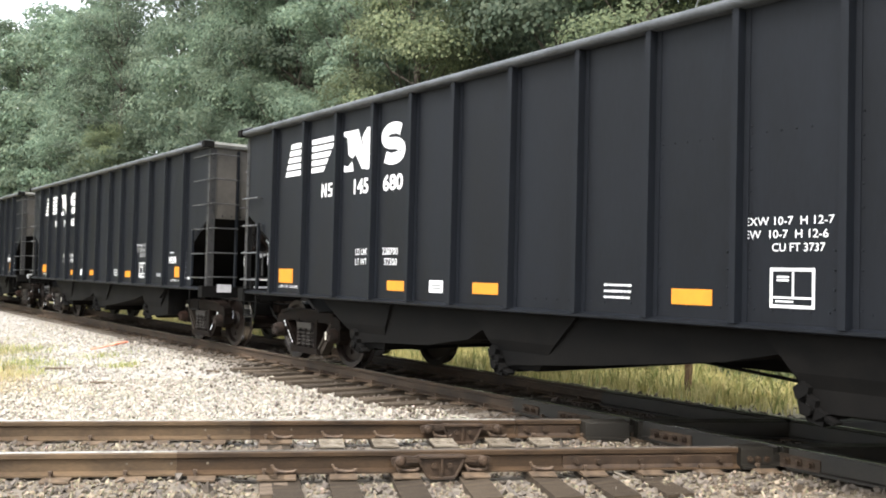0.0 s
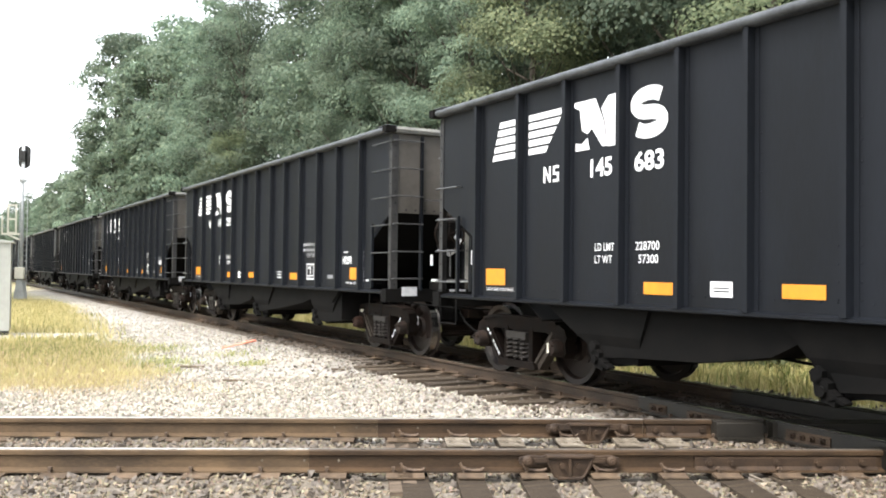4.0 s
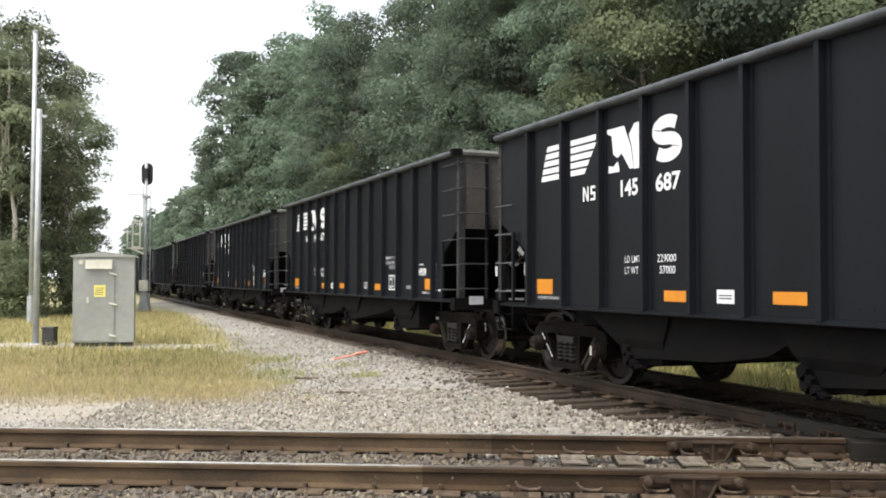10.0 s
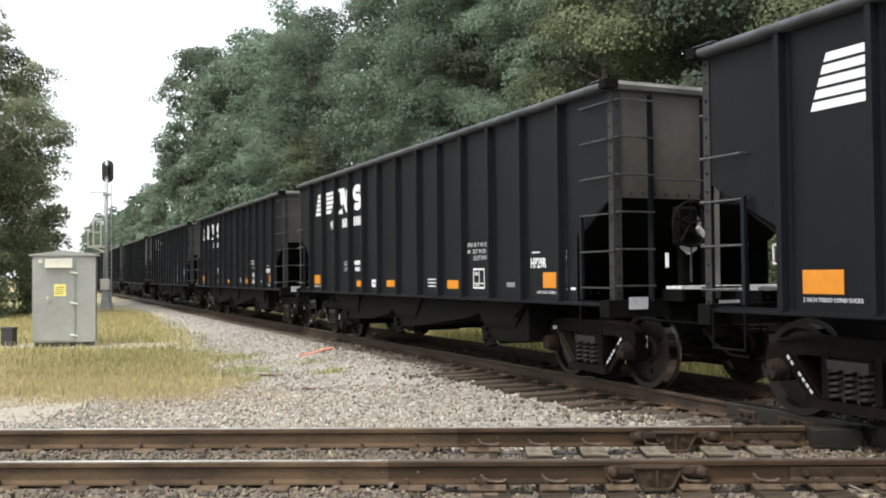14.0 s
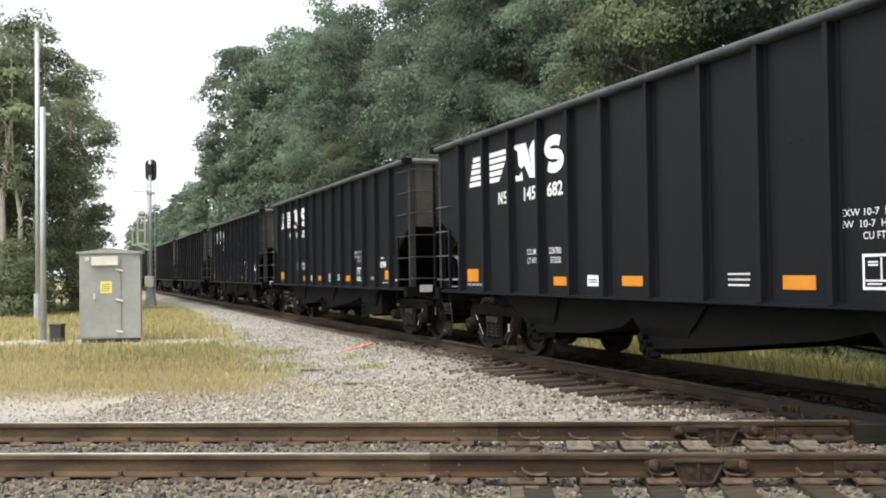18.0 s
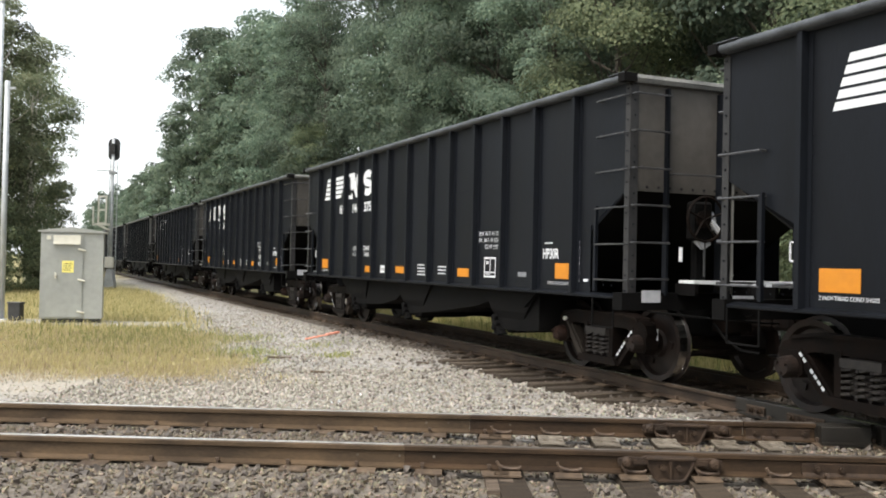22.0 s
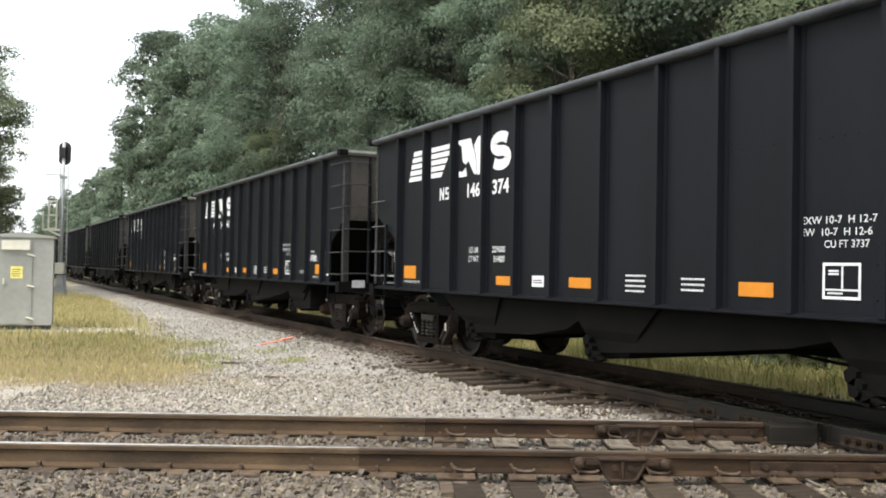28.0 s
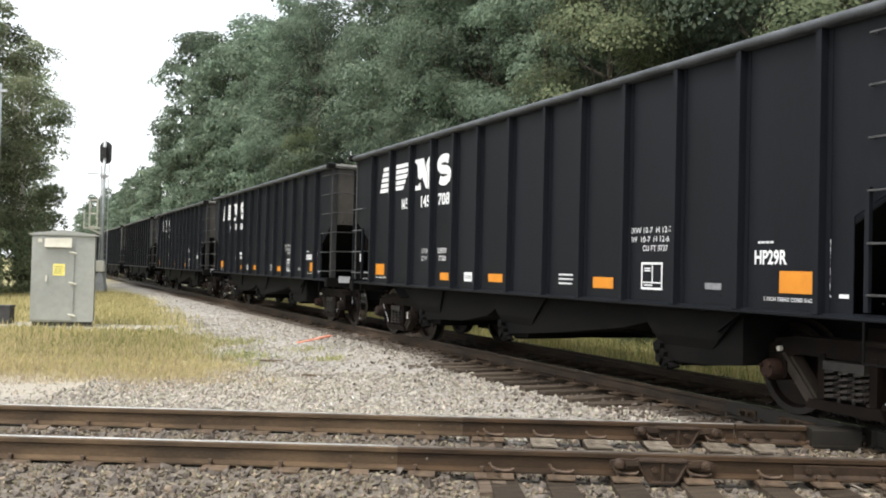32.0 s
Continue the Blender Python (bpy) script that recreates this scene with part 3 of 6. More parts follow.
def plate_mesh(wide=False):
    bm = bmesh.new()
    if wide:
        # long riser plate that reaches in between the rails, with bolt holes ringed by lips
        prism(bm, [(-0.42, 0), (0.19, 0), (0.19, 0.012), (0.09, 0.022), (0.085, 0.014), (-0.085, 0.014), (-0.09, 0.026), (-0.14, 0.026), (-0.15, 0.014), (-0.42, 0.012)], "x", -0.11, 0.11)
        for x in (-0.06, 0.06):
            lathe(bm, [(0.010, 0.018), (0.020, 0.018), (0.020, 0.034), (0.010, 0.036)], (x, -0.27, 0), "z", 10)
        return bm
    prism(bm, [(-0.21, 0), (0.19, 0), (0.19, 0.012), (0.09, 0.022), (0.085, 0.014), (-0.085, 0.014), (-0.09, 0.022), (-0.21, 0.012)], "x", -0.10, 0.10)
    return bm


def spike_mesh():
    bm = bmesh.new()
    box(bm, -0.008, 0.008, -0.008, 0.008, 0.0, 0.045)
    prism(bm, [(-0.012, 0.042), (0.030, 0.030), (0.032, 0.038), (0.014, 0.062), (-0.012, 0.060)], "x", -0.014, 0.014)
    return bm


def clip_mesh():
    """A rail anchor: a curled spring bar on the rail's foot."""
    bm = bmesh.new()
    pts = [(-0.10, -0.088, 0.082), (-0.085, -0.088, 0.052), (-0.05, -0.088, 0.034), (0.0, -0.088, 0.028), (0.06, -0.088, 0.030), (0.085, -0.088, 0.045)]
    path_rod(bm, pts, 0.012, 6)
    return bm


PLATE_MESH, SPIKE_MESH, CLIP_MESH = {}, [], []


def plate(parent, x, y, mat, rot=0.0, clip=False):
    if mat.name not in PLATE_MESH:
        ob = part("tie_plate", plate_mesh(mat is PLATE), mat, parent)
        PLATE_MESH[mat.name] = ob.data
    else:
        ob = part("tie_plate", PLATE_MESH[mat.name], mat, parent)
    ob.matrix_basis = pose(x, y, -RAIL_H - 0.016, 0, 0, rot)
    for dx, dy, r in ((-0.05, -0.085, 0), (0.05, 0.085, 180)):
        sp = part("spike", SPIKE_MESH[0] if SPIKE_MESH else spike_mesh(), SPIKE, ob)
        SPIKE_MESH[:] = [sp.data]
        sp.matrix_basis = pose(dx, dy, 0.004, 0, 0, r)
    if clip:
        c = part("rail_anchor", CLIP_MESH[0] if CLIP_MESH else clip_mesh(), SPIKE, ob)
        CLIP_MESH[:] = [c.data]
        c.matrix_basis = pose(0.02, 0, 0.012)


def lay_ties():
    rnd = random.Random(5)
    # near track: old pale ties on the plain line, closer dark ones before the crossing
    x = -16.0
    while x < -0.2:
        x += 0.50 + rnd.uniform(-0.04, 0.05)
        tie(near_track, pose(x, MID, -RAIL_H - 0.022 + rnd.uniform(-0.02, 0), 0, 0, 90 + rnd.uniform(-1.5, 1.5)), 2.6, TIE_PALE, rnd.randrange(4))
        for y in (FAR_RAIL, NEAR_RAIL):
            plate(near_track, x, y, BROWN_PLATE)
    for x in (0.25, 0.70, 1.18, 1.72, 2.25, 2.67, 3.15, 3.65, 4.15, 4.7, 5.2, 5.7, 6.2, 6.7, 7.2):
        tie(near_track, pose(x, MID - 0.10, -RAIL_H - 0.018, 0, 0, 90 + rnd.uniform(-2, 2)), 2.9, TIE_BROWN, 4 + rnd.randrange(4))
        for y in (FAR_RAIL, NEAR_RAIL):
            plate(near_track, x, y, PLATE if y == FAR_RAIL and 0.5 < x < 2.8 else BROWN_PLATE, 0, x < 2.6)
    s = 7.0
    while s < 46:
        s += 0.50 + rnd.uniform(-0.03, 0.03)
        long = 3.3 if s < 14.5 else 2.6
        tie(train_track, pose(s, 0.02, -RAIL_H - 0.02, 0, 0, 90 + rnd.uniform(-2.5, 2.5)), long, TIE, 4 + rnd.randrange(4))
        for y in (-GAUGE / 2, GAUGE / 2):
            plate(train_track, s, y, BROWN_PLATE)


lay_ties()


def joint_casting(x, y, length):
    """The forged heel block: two bulbous bolted arms along the rail and a hanging ribbed web between them."""
    h, y0 = length / 2, y - 0.045
    out = [(-h * 0.98, -0.050), (-h, -0.075), (-h * 0.96, -0.108), (-h * 0.80, -0.118), (-h * 0.62, -0.096), (-h * 0.46, -0.092), (-h * 0.38, -0.125), (-h * 0.27, -0.190), (-h * 0.20, -0.205), (h * 0.20, -0.205), (h * 0.27, -0.190), (h * 0.38, -0.125), (h * 0.46, -0.092), (h * 0.62, -0.096), (h * 0.80, -0.118), (h * 0.96, -0.108), (h, -0.075), (h * 0.98, -0.050), (h * 0.80, -0.034), (h * 0.55, -0.040), (h * 0.45, -0.026), (-h * 0.45, -0.026), (-h * 0.55, -0.040), (-h * 0.80, -0.034)]
    bm = bmesh.new()
    prism(bm, [(x + p, q) for p, q in out], "y", y0 - 0.050, y0)
    body = part("heel_casting", bm, CAST, near_track, "rusty brown cast heel block")
    for e in (-1, 1):
        # swollen arm ends
        bm = bmesh.new()
        lathe(bm, [(-0.045, 0.012), (-0.040, 0.030), (-0.020, 0.040), (0.02, 0.043)], (x + e * h * 0.83, y0 - 0.05, -0.074), "y", 14)
        rod(bm, (x + e * h * 0.83, y0 - 0.09, -0.074), (x + e * h * 0.83, y0 - 0.112, -0.074), 0.017, 6)
        part("bolt", bm, CAST, body)
        bm = bmesh.new()
        prism(bm, [(x + e * h * 0.44, -0.050), (x + e * h * 0.70, -0.052), (x + e * h * 0.70, -0.082), (x + e * h * 0.44, -0.080)], "y", y0 - 0.066, y0 - 0.048)
        part("arm", bm, CAST, body)
        # raised edge of the web, sloping in towards the foot
        bm = bmesh.new()
        sweep = [(0.46, -0.040), (0.40, -0.105), (0.29, -0.185), (0.22, -0.200)]
        for (p, q), (p2, q2) in zip(sweep, sweep[1:]):
            rod(bm, (x + e * h * p, y0 - 0.056, q), (x + e * h * p2, y0 - 0.056, q2), 0.013, 6)
        part("web_rim", bm, CAST, body)
        bm = bmesh.new()
        rod(bm, (x + e * h * 0.16, y0 - 0.045, -0.105), (x + e * h * 0.16, y0 - 0.085, -0.105), 0.022, 6)
        part("bolt", bm, CAST, body)
    part("top_lip", one_box(x - h * 0.46, x + h * 0.46, y0 - 0.078, y0 - 0.046, -0.052, -0.028, bevel=0.005), CAST, body)
    part("web_rib", one_box(x - 0.012, x + 0.012, y0 - 0.074, y0 - 0.046, -0.198, -0.050, bevel=0.004), CAST, body)
    part("web_foot", one_box(x - h * 0.24, x + h * 0.24, y0 - 0.082, y0 - 0.046, -0.212, -0.190, bevel=0.005), CAST, body)


joint_casting(1.93, FAR_RAIL, 0.80)
joint_casting(1.46, NEAR_RAIL, 0.78)


def joint_bar(x0, x1, y, bolts, mat=RAIL_SIDE):
    bm = bmesh.new()
    prism(bm, [(y - 0.012, -0.050), (y - 0.040, -0.060), (y - 0.036, -0.125), (y - 0.060, -0.150), (y - 0.012, -0.140)], "x", x0, x1)
    bar = part("joint_bar", bm, mat, near_track, "bolted steel joint bar")
    for x in bolts:
        bm = bmesh.new()
        rod(bm, (x, y - 0.03, -0.095), (x, y - 0.072, -0.095), 0.019, 6)
        rod(bm, (x, y - 0.03, -0.095), (x, y - 0.05, -0.095), 0.030, 8)
        part("bolt", bm, CAST, bar)


# heavy bolted bars that carry the rails through the crossing
joint_bar(2.48, 3.05, FAR_RAIL, (2.56, 2.74, 3.0), CAST)
joint_bar(3.12, 3.75, FAR_RAIL, (3.26, 3.33, 3.40), FROG)
joint_bar(3.95, 4.35, FAR_RAIL, (4.02, 4.09, 4.16, 4.28), FROG)
joint_bar(2.45, 3.9, NEAR_RAIL, (2.56, 2.74, 3.10, 3.42, 3.78), CAST)
joint_bar(3.98, 4.40, NEAR_RAIL, (4.05, 4.12, 4.20), FROG)
joint_bar(4.55, 5.2, NEAR_RAIL, (4.66, 4.74, 4.82, 5.05), FROG)
# pale bolt heads in the plain rails
for x, y in ((-0.42, FAR_RAIL), (-0.22, FAR_RAIL), (0.345, FAR_RAIL), (-0.88, NEAR_RAIL), (-0.56, NEAR_RAIL), (-0.30, NEAR_RAIL)):
    bm = bmesh.new()
    rod(bm, (x, y - 0.008, -0.085), (x, y - 0.016, -0.085), 0.010, 8)
    part("bolt", bm, PLATE, near_track, "pale bolt hole plug")


def crossing_bolts():
    """Bolted filler bars along the camera side of the train's rails through the crossing."""
    for y, groups in ((GAUGE / 2, ((3.1, 4), (4.3, 3), (5.6, 4), (6.9, 4), (7.7, 2))), (-GAUGE / 2, ((3.4, 3), (4.9, 4), (6.4, 3)))):
        for s, count in groups:
            bm = bmesh.new()
            a, b = s - 0.05, s + 0.11 * count
            prism(bm, [(y + 0.040, -0.045), (y + 0.060, -0.060), (y + 0.056, -0.125), (y + 0.075, -0.150), (y + 0.030, -0.150), (y + 0.030, -0.045)], "x", a, b)
            bar = part("joint_bar", bm, RAIL_DARK, train_track, "bolted dark filler bar")
            for k in range(count):
                bm = bmesh.new()
                x = s + 0.03 + 0.11 * k
                rod(bm, (x, y + 0.05, -0.095), (x, y + 0.075, -0.095), 0.032, 8)
                rod(bm, (x, y + 0.07, -0.095), (x, y + 0.105, -0.095), 0.019, 6)
                part("bolt", bm, CAST, bar)


crossing_bolts()

# ---- the hopper cars ----
# car space: x forward along the train, measured from the middle; the side with y < 0 faces the camera; z = 0 on the rail heads
HALF = CAR_LENGTH / 2
PANEL, POST, TOP, SILL = 1.505, 1.592, 3.60, 1.02
POSTS = (1.08, 2.08, 3.03, 3.98, 4.85, 5.71, 6.71, 7.70, 8.58, 9.49, 10.42, 11.37, 12.37)
TRUCKS = (1.38, 12.26)
WHEELBASE, WHEEL_R = 1.74, 0.457
FLAT = pose(0, 0, 0, 90, 0, 0)


def car_x(x):
    return x - HALF


def mark_x(x):
    """Fittings and paint, measured from a datum ahead of the rear wall."""
    return x + 0.17 - HALF


def sheet(bm, quad, thick):
    """A plate through four corners, thick metres deep against its normal."""
    q = [Vector(p) for p in quad]
    n = (q[1] - q[0]).cross(q[3] - q[0]).normalized() * thick
    a = [bm.verts.new(p) for p in q]
    b = [bm.verts.new(p - n) for p in q]
    bm.faces.new(a)
    bm.faces.new(b[::-1])
    for i in range(4):
        bm.faces.new((a[i], b[i], b[(i + 1) % 4], a[(i + 1) % 4]))
    return bm


def side_frame_mesh():
    """The cast frame without its struts: an arched top member, jaws, columns and the spring seat."""
    bm = bmesh.new()
    prism(bm, [(-0.78, 0.56), (-0.60, 0.62), (0.60, 0.62), (0.78, 0.56), (1.00, 0.50), (1.04, 0.58), (0.99, 0.68), (0.84, 0.745), (0.58, 0.785), (-0.58, 0.785), (-0.84, 0.745), (-0.99, 0.68), (-1.04, 0.58), (-1.00, 0.50)], "y", -0.075, 0.075)
    prism(bm, [(-0.86, 0.725), (-0.56, 0.765), (0.56, 0.765), (0.86, 0.725), (0.84, 0.760), (0.56, 0.800), (-0.56, 0.800), (-0.84, 0.760)], "y", -0.105, 0.105)
    for s in (-1, 1):
        prism(bm, [(s * 0.74, 0.62), (s * 1.00, 0.62), (s * 1.03, 0.40), (s * 0.97, 0.33), (s * 0.945, 0.54), (s * 0.80, 0.54), (s * 0.775, 0.36), (s * 0.72, 0.40)], "y", -0.08, 0.08)
        prism(bm, [(s * 0.25, 0.24), (s * 0.33, 0.24), (s * 0.33, 0.66), (s * 0.25, 0.66)], "y", -0.085, 0.085)
    prism(bm, [(-0.44, 0.145), (0.44, 0.145), (0.40, 0.235), (-0.40, 0.235)], "y", -0.12, 0.12)
    return bm


def strut_mesh():
    """The diagonal leg between a jaw and the spring seat, on the +x side."""
    bm = bmesh.new()
    prism(bm, [(0.83, 0.56), (0.72, 0.66), (0.36, 0.26), (0.36, 0.15), (0.45, 0.15)], "y", -0.065, 0.065)
    prism(bm, [(0.775, 0.615), (0.745, 0.640), (0.365, 0.225), (0.395, 0.200)], "y", -0.090, -0.060)
    return bm


def spring_mesh():
    bm = bmesh.new()
    for cx, cy in ((-0.16, -0.07), (0.0, -0.07), (0.16, -0.07), (-0.08, 0.06), (0.08, 0.06)):
        pts = []
        for i in range(0, 41):
            a = i * math.pi / 4
            pts.append((cx + 0.065 * math.cos(a), cy + 0.065 * math.sin(a), 0.245 + 0.275 * i / 40))
        path_rod(bm, pts, 0.017, 5)
    box(bm, -0.23, 0.23, -0.13, 0.13, 0.52, 0.60)
    return bm


def wheel_mesh():
    """One wheel's disc with its flange, about the origin."""
    disc = bmesh.new()
    lathe(disc, [(-0.075, 0.09), (-0.075, 0.15), (-0.03, 0.17), (-0.01, 0.36), (-0.06, 0.39), (-0.066, 0.452), (0.062, 0.456), (0.066, 0.487), (0.088, 0.480), (0.09, 0.40), (0.04, 0.37), (0.03, 0.18), (0.075, 0.14), (0.075, 0.09)], (0, 0, 0), "y", 36)
    for a in (0.3, 2.4, 4.5):
        box(disc, 0.24 * math.cos(a) - 0.035, 0.24 * math.cos(a) + 0.035, -0.045, -0.01, 0.24 * math.sin(a) - 0.035, 0.24 * math.sin(a) + 0.035)
    return disc


def build_truck(car, x, ahead):
    """ahead: 1 under the leading end, -1 under the trailing one; the lettered strut stands towards the car's end."""
    bol = bmesh.new()
    prism(bol, [(-1.05, 0.56), (1.05, 0.56), (1.05, 0.66), (0.5, 0.78), (-0.5, 0.78), (-1.05, 0.66)], "x", -0.19, 0.19)
    rod(bol, (0, 0, 0.7), (0, 0, 0.95), 0.22, 14)
    for s in (-1, 1):
        box(bol, -0.10, 0.10, s * 0.64 - 0.08, s * 0.64 + 0.08, 0.72, 0.90)
    truck = part("truck", bol, TRUCK, car, "rust-stained black cast steel freight truck")
    truck.matrix_basis = pose(car_x(x), 0, 0)
    frame_me = spring_me = None
    cap_me, strut_me = {}, {}
    for s in (-1, 1):
        f = part("side_frame", frame_me or side_frame_mesh(), TRUCK, truck)
        frame_me = f.data
        f.matrix_basis = pose(0, s * 1.0, 0)
        sp = part("spring_nest", spring_me or spring_mesh(), SPRING, truck, "stacked dusty coil springs")
        spring_me = sp.data
        sp.matrix_basis = pose(0, s * 1.0, 0, 0, 0, 0 if s < 0 else 180)
        for e in (-1, 1):
            st_mat = TRUCK if e == ahead else STRUT
            st = part("strut", strut_me.get(st_mat.name) or strut_mesh(), st_mat, truck, "" if e == ahead else "dusty brown diagonal strut")
            strut_me[st_mat.name] = st.data
            st.matrix_basis = pose(0, s * 1.0, 0, 0, 0, 0 if s < 0 else 180) @ Matrix.Diagonal((e * -s, 1, 1, 1))
            cap_mat = ORANGE_RUST if e < 0 < ahead else RUST
            if cap_mat.name not in cap_me:
                bm = bmesh.new()
                lathe(bm, [(-0.20, 0.05), (-0.20, 0.085), (-0.16, 0.10), (-0.12, 0.105), (0.02, 0.115), (0.12, 0.115)], (0, 0, 0), "y", 16)
                for k in range(3):
                    a = k * 2.094 + 0.5
                    rod(bm, (0.062 * math.cos(a), -0.225, 0.062 * math.sin(a)), (0.062 * math.cos(a), -0.19, 0.062 * math.sin(a)), 0.017, 6)
            c = part("bearing_cap", cap_me.get(cap_mat.name) or bm, cap_mat, truck, "orange-rusted bearing cap" if cap_mat is ORANGE_RUST else "rust-brown bearing cap")
            cap_me[cap_mat.name] = c.data
            c.matrix_basis = pose(e * WHEELBASE / 2, s * 1.0, WHEEL_R, 0, 0, 0 if s < 0 else 180)
    for e in (-1, 1):
        disc = wheel_mesh()
        # both wheels and their axle turn together
        ws = bmesh.new()
        rod(ws, (0, -1.08, 0), (0, 1.08, 0), 0.082, 14)
        for s in (-1, 1):
            copy = disc.copy()
            m = pose(0, s * 0.7525, 0, 0, 0, 0 if s < 0 else 180)
            bmesh.ops.transform(copy, matrix=m, verts=copy.verts)
            me = bpy.data.meshes.new("tmp")
            copy.to_mesh(me)
            copy.free()
            ws.from_mesh(me)
            bpy.data.meshes.remove(me)
        bmesh.ops.recalc_face_normals(ws, faces=ws.faces)
        me = bpy.data.meshes.new("wheel_set")
        ws.to_mesh(me)
        me.materials.append(WHEEL)
        me.materials.append(TREAD)
        for p in me.polygons:
            c = p.center
            r = math.hypot(c.x, c.z)
            if r > 0.448 and abs(p.normal.y) < 0.4:
                p.material_index = 1
        ws.free(), disc.free()
        w = part("wheel_set", me, WHEEL, truck, "brown steel wheels with bright worn treads")
        w.matrix_basis = pose(e * WHEELBASE / 2, 0, WHEEL_R)
    # a row of small white characters on the strut towards the car's end, a small pale bar beside it
    bm = bmesh.new()
    for k in range(7):
        if k == 2:
            continue
        a = 0.06 + 0.115 * k
        p, q = Vector((0.77 - 0.40 * a, -1.093, 0.625 - 0.42 * a)), Vector((0.77 - 0.40 * (a + 0.08), -1.093, 0.625 - 0.42 * (a + 0.08)))
        d = (q - p).cross(Vector((0, 1, 0))).normalized() * 0.015
        bm.faces.new([bm.verts.new((v.x * ahead, v.y, v.z)) for v in (p - d, q - d, q + d, p + d)])
    tagged(part("stencil", bm, WHITE, truck, "white stencilled marks"), kind="stuff")
    if ahead > 0:
        part("bearing_tag", one_box(0.992, 1.016, -0.925, -0.902, 0.50, 0.64), WHITE, truck, "white upright bar")
        part("adapter", rod(bmesh.new(), (-0.80, -1.075, 0.66), (-0.80, -1.115, 0.66), 0.026, 8), PALE_PLATE, truck, "small yellowish plug")
    else:
        part("bearing_tag", one_box(0.855, 0.89, -1.232, -1.224, 0.40, 0.52), PALE_PLATE, truck, "pale bearing tag")
    for x in (-1.15, 1.15):
        part("brake_beam", rod(bmesh.new(), (x, -0.6, 0.36), (x, 0.6, 0.36), 0.04, 8), TRUCK, truck)
    return truck


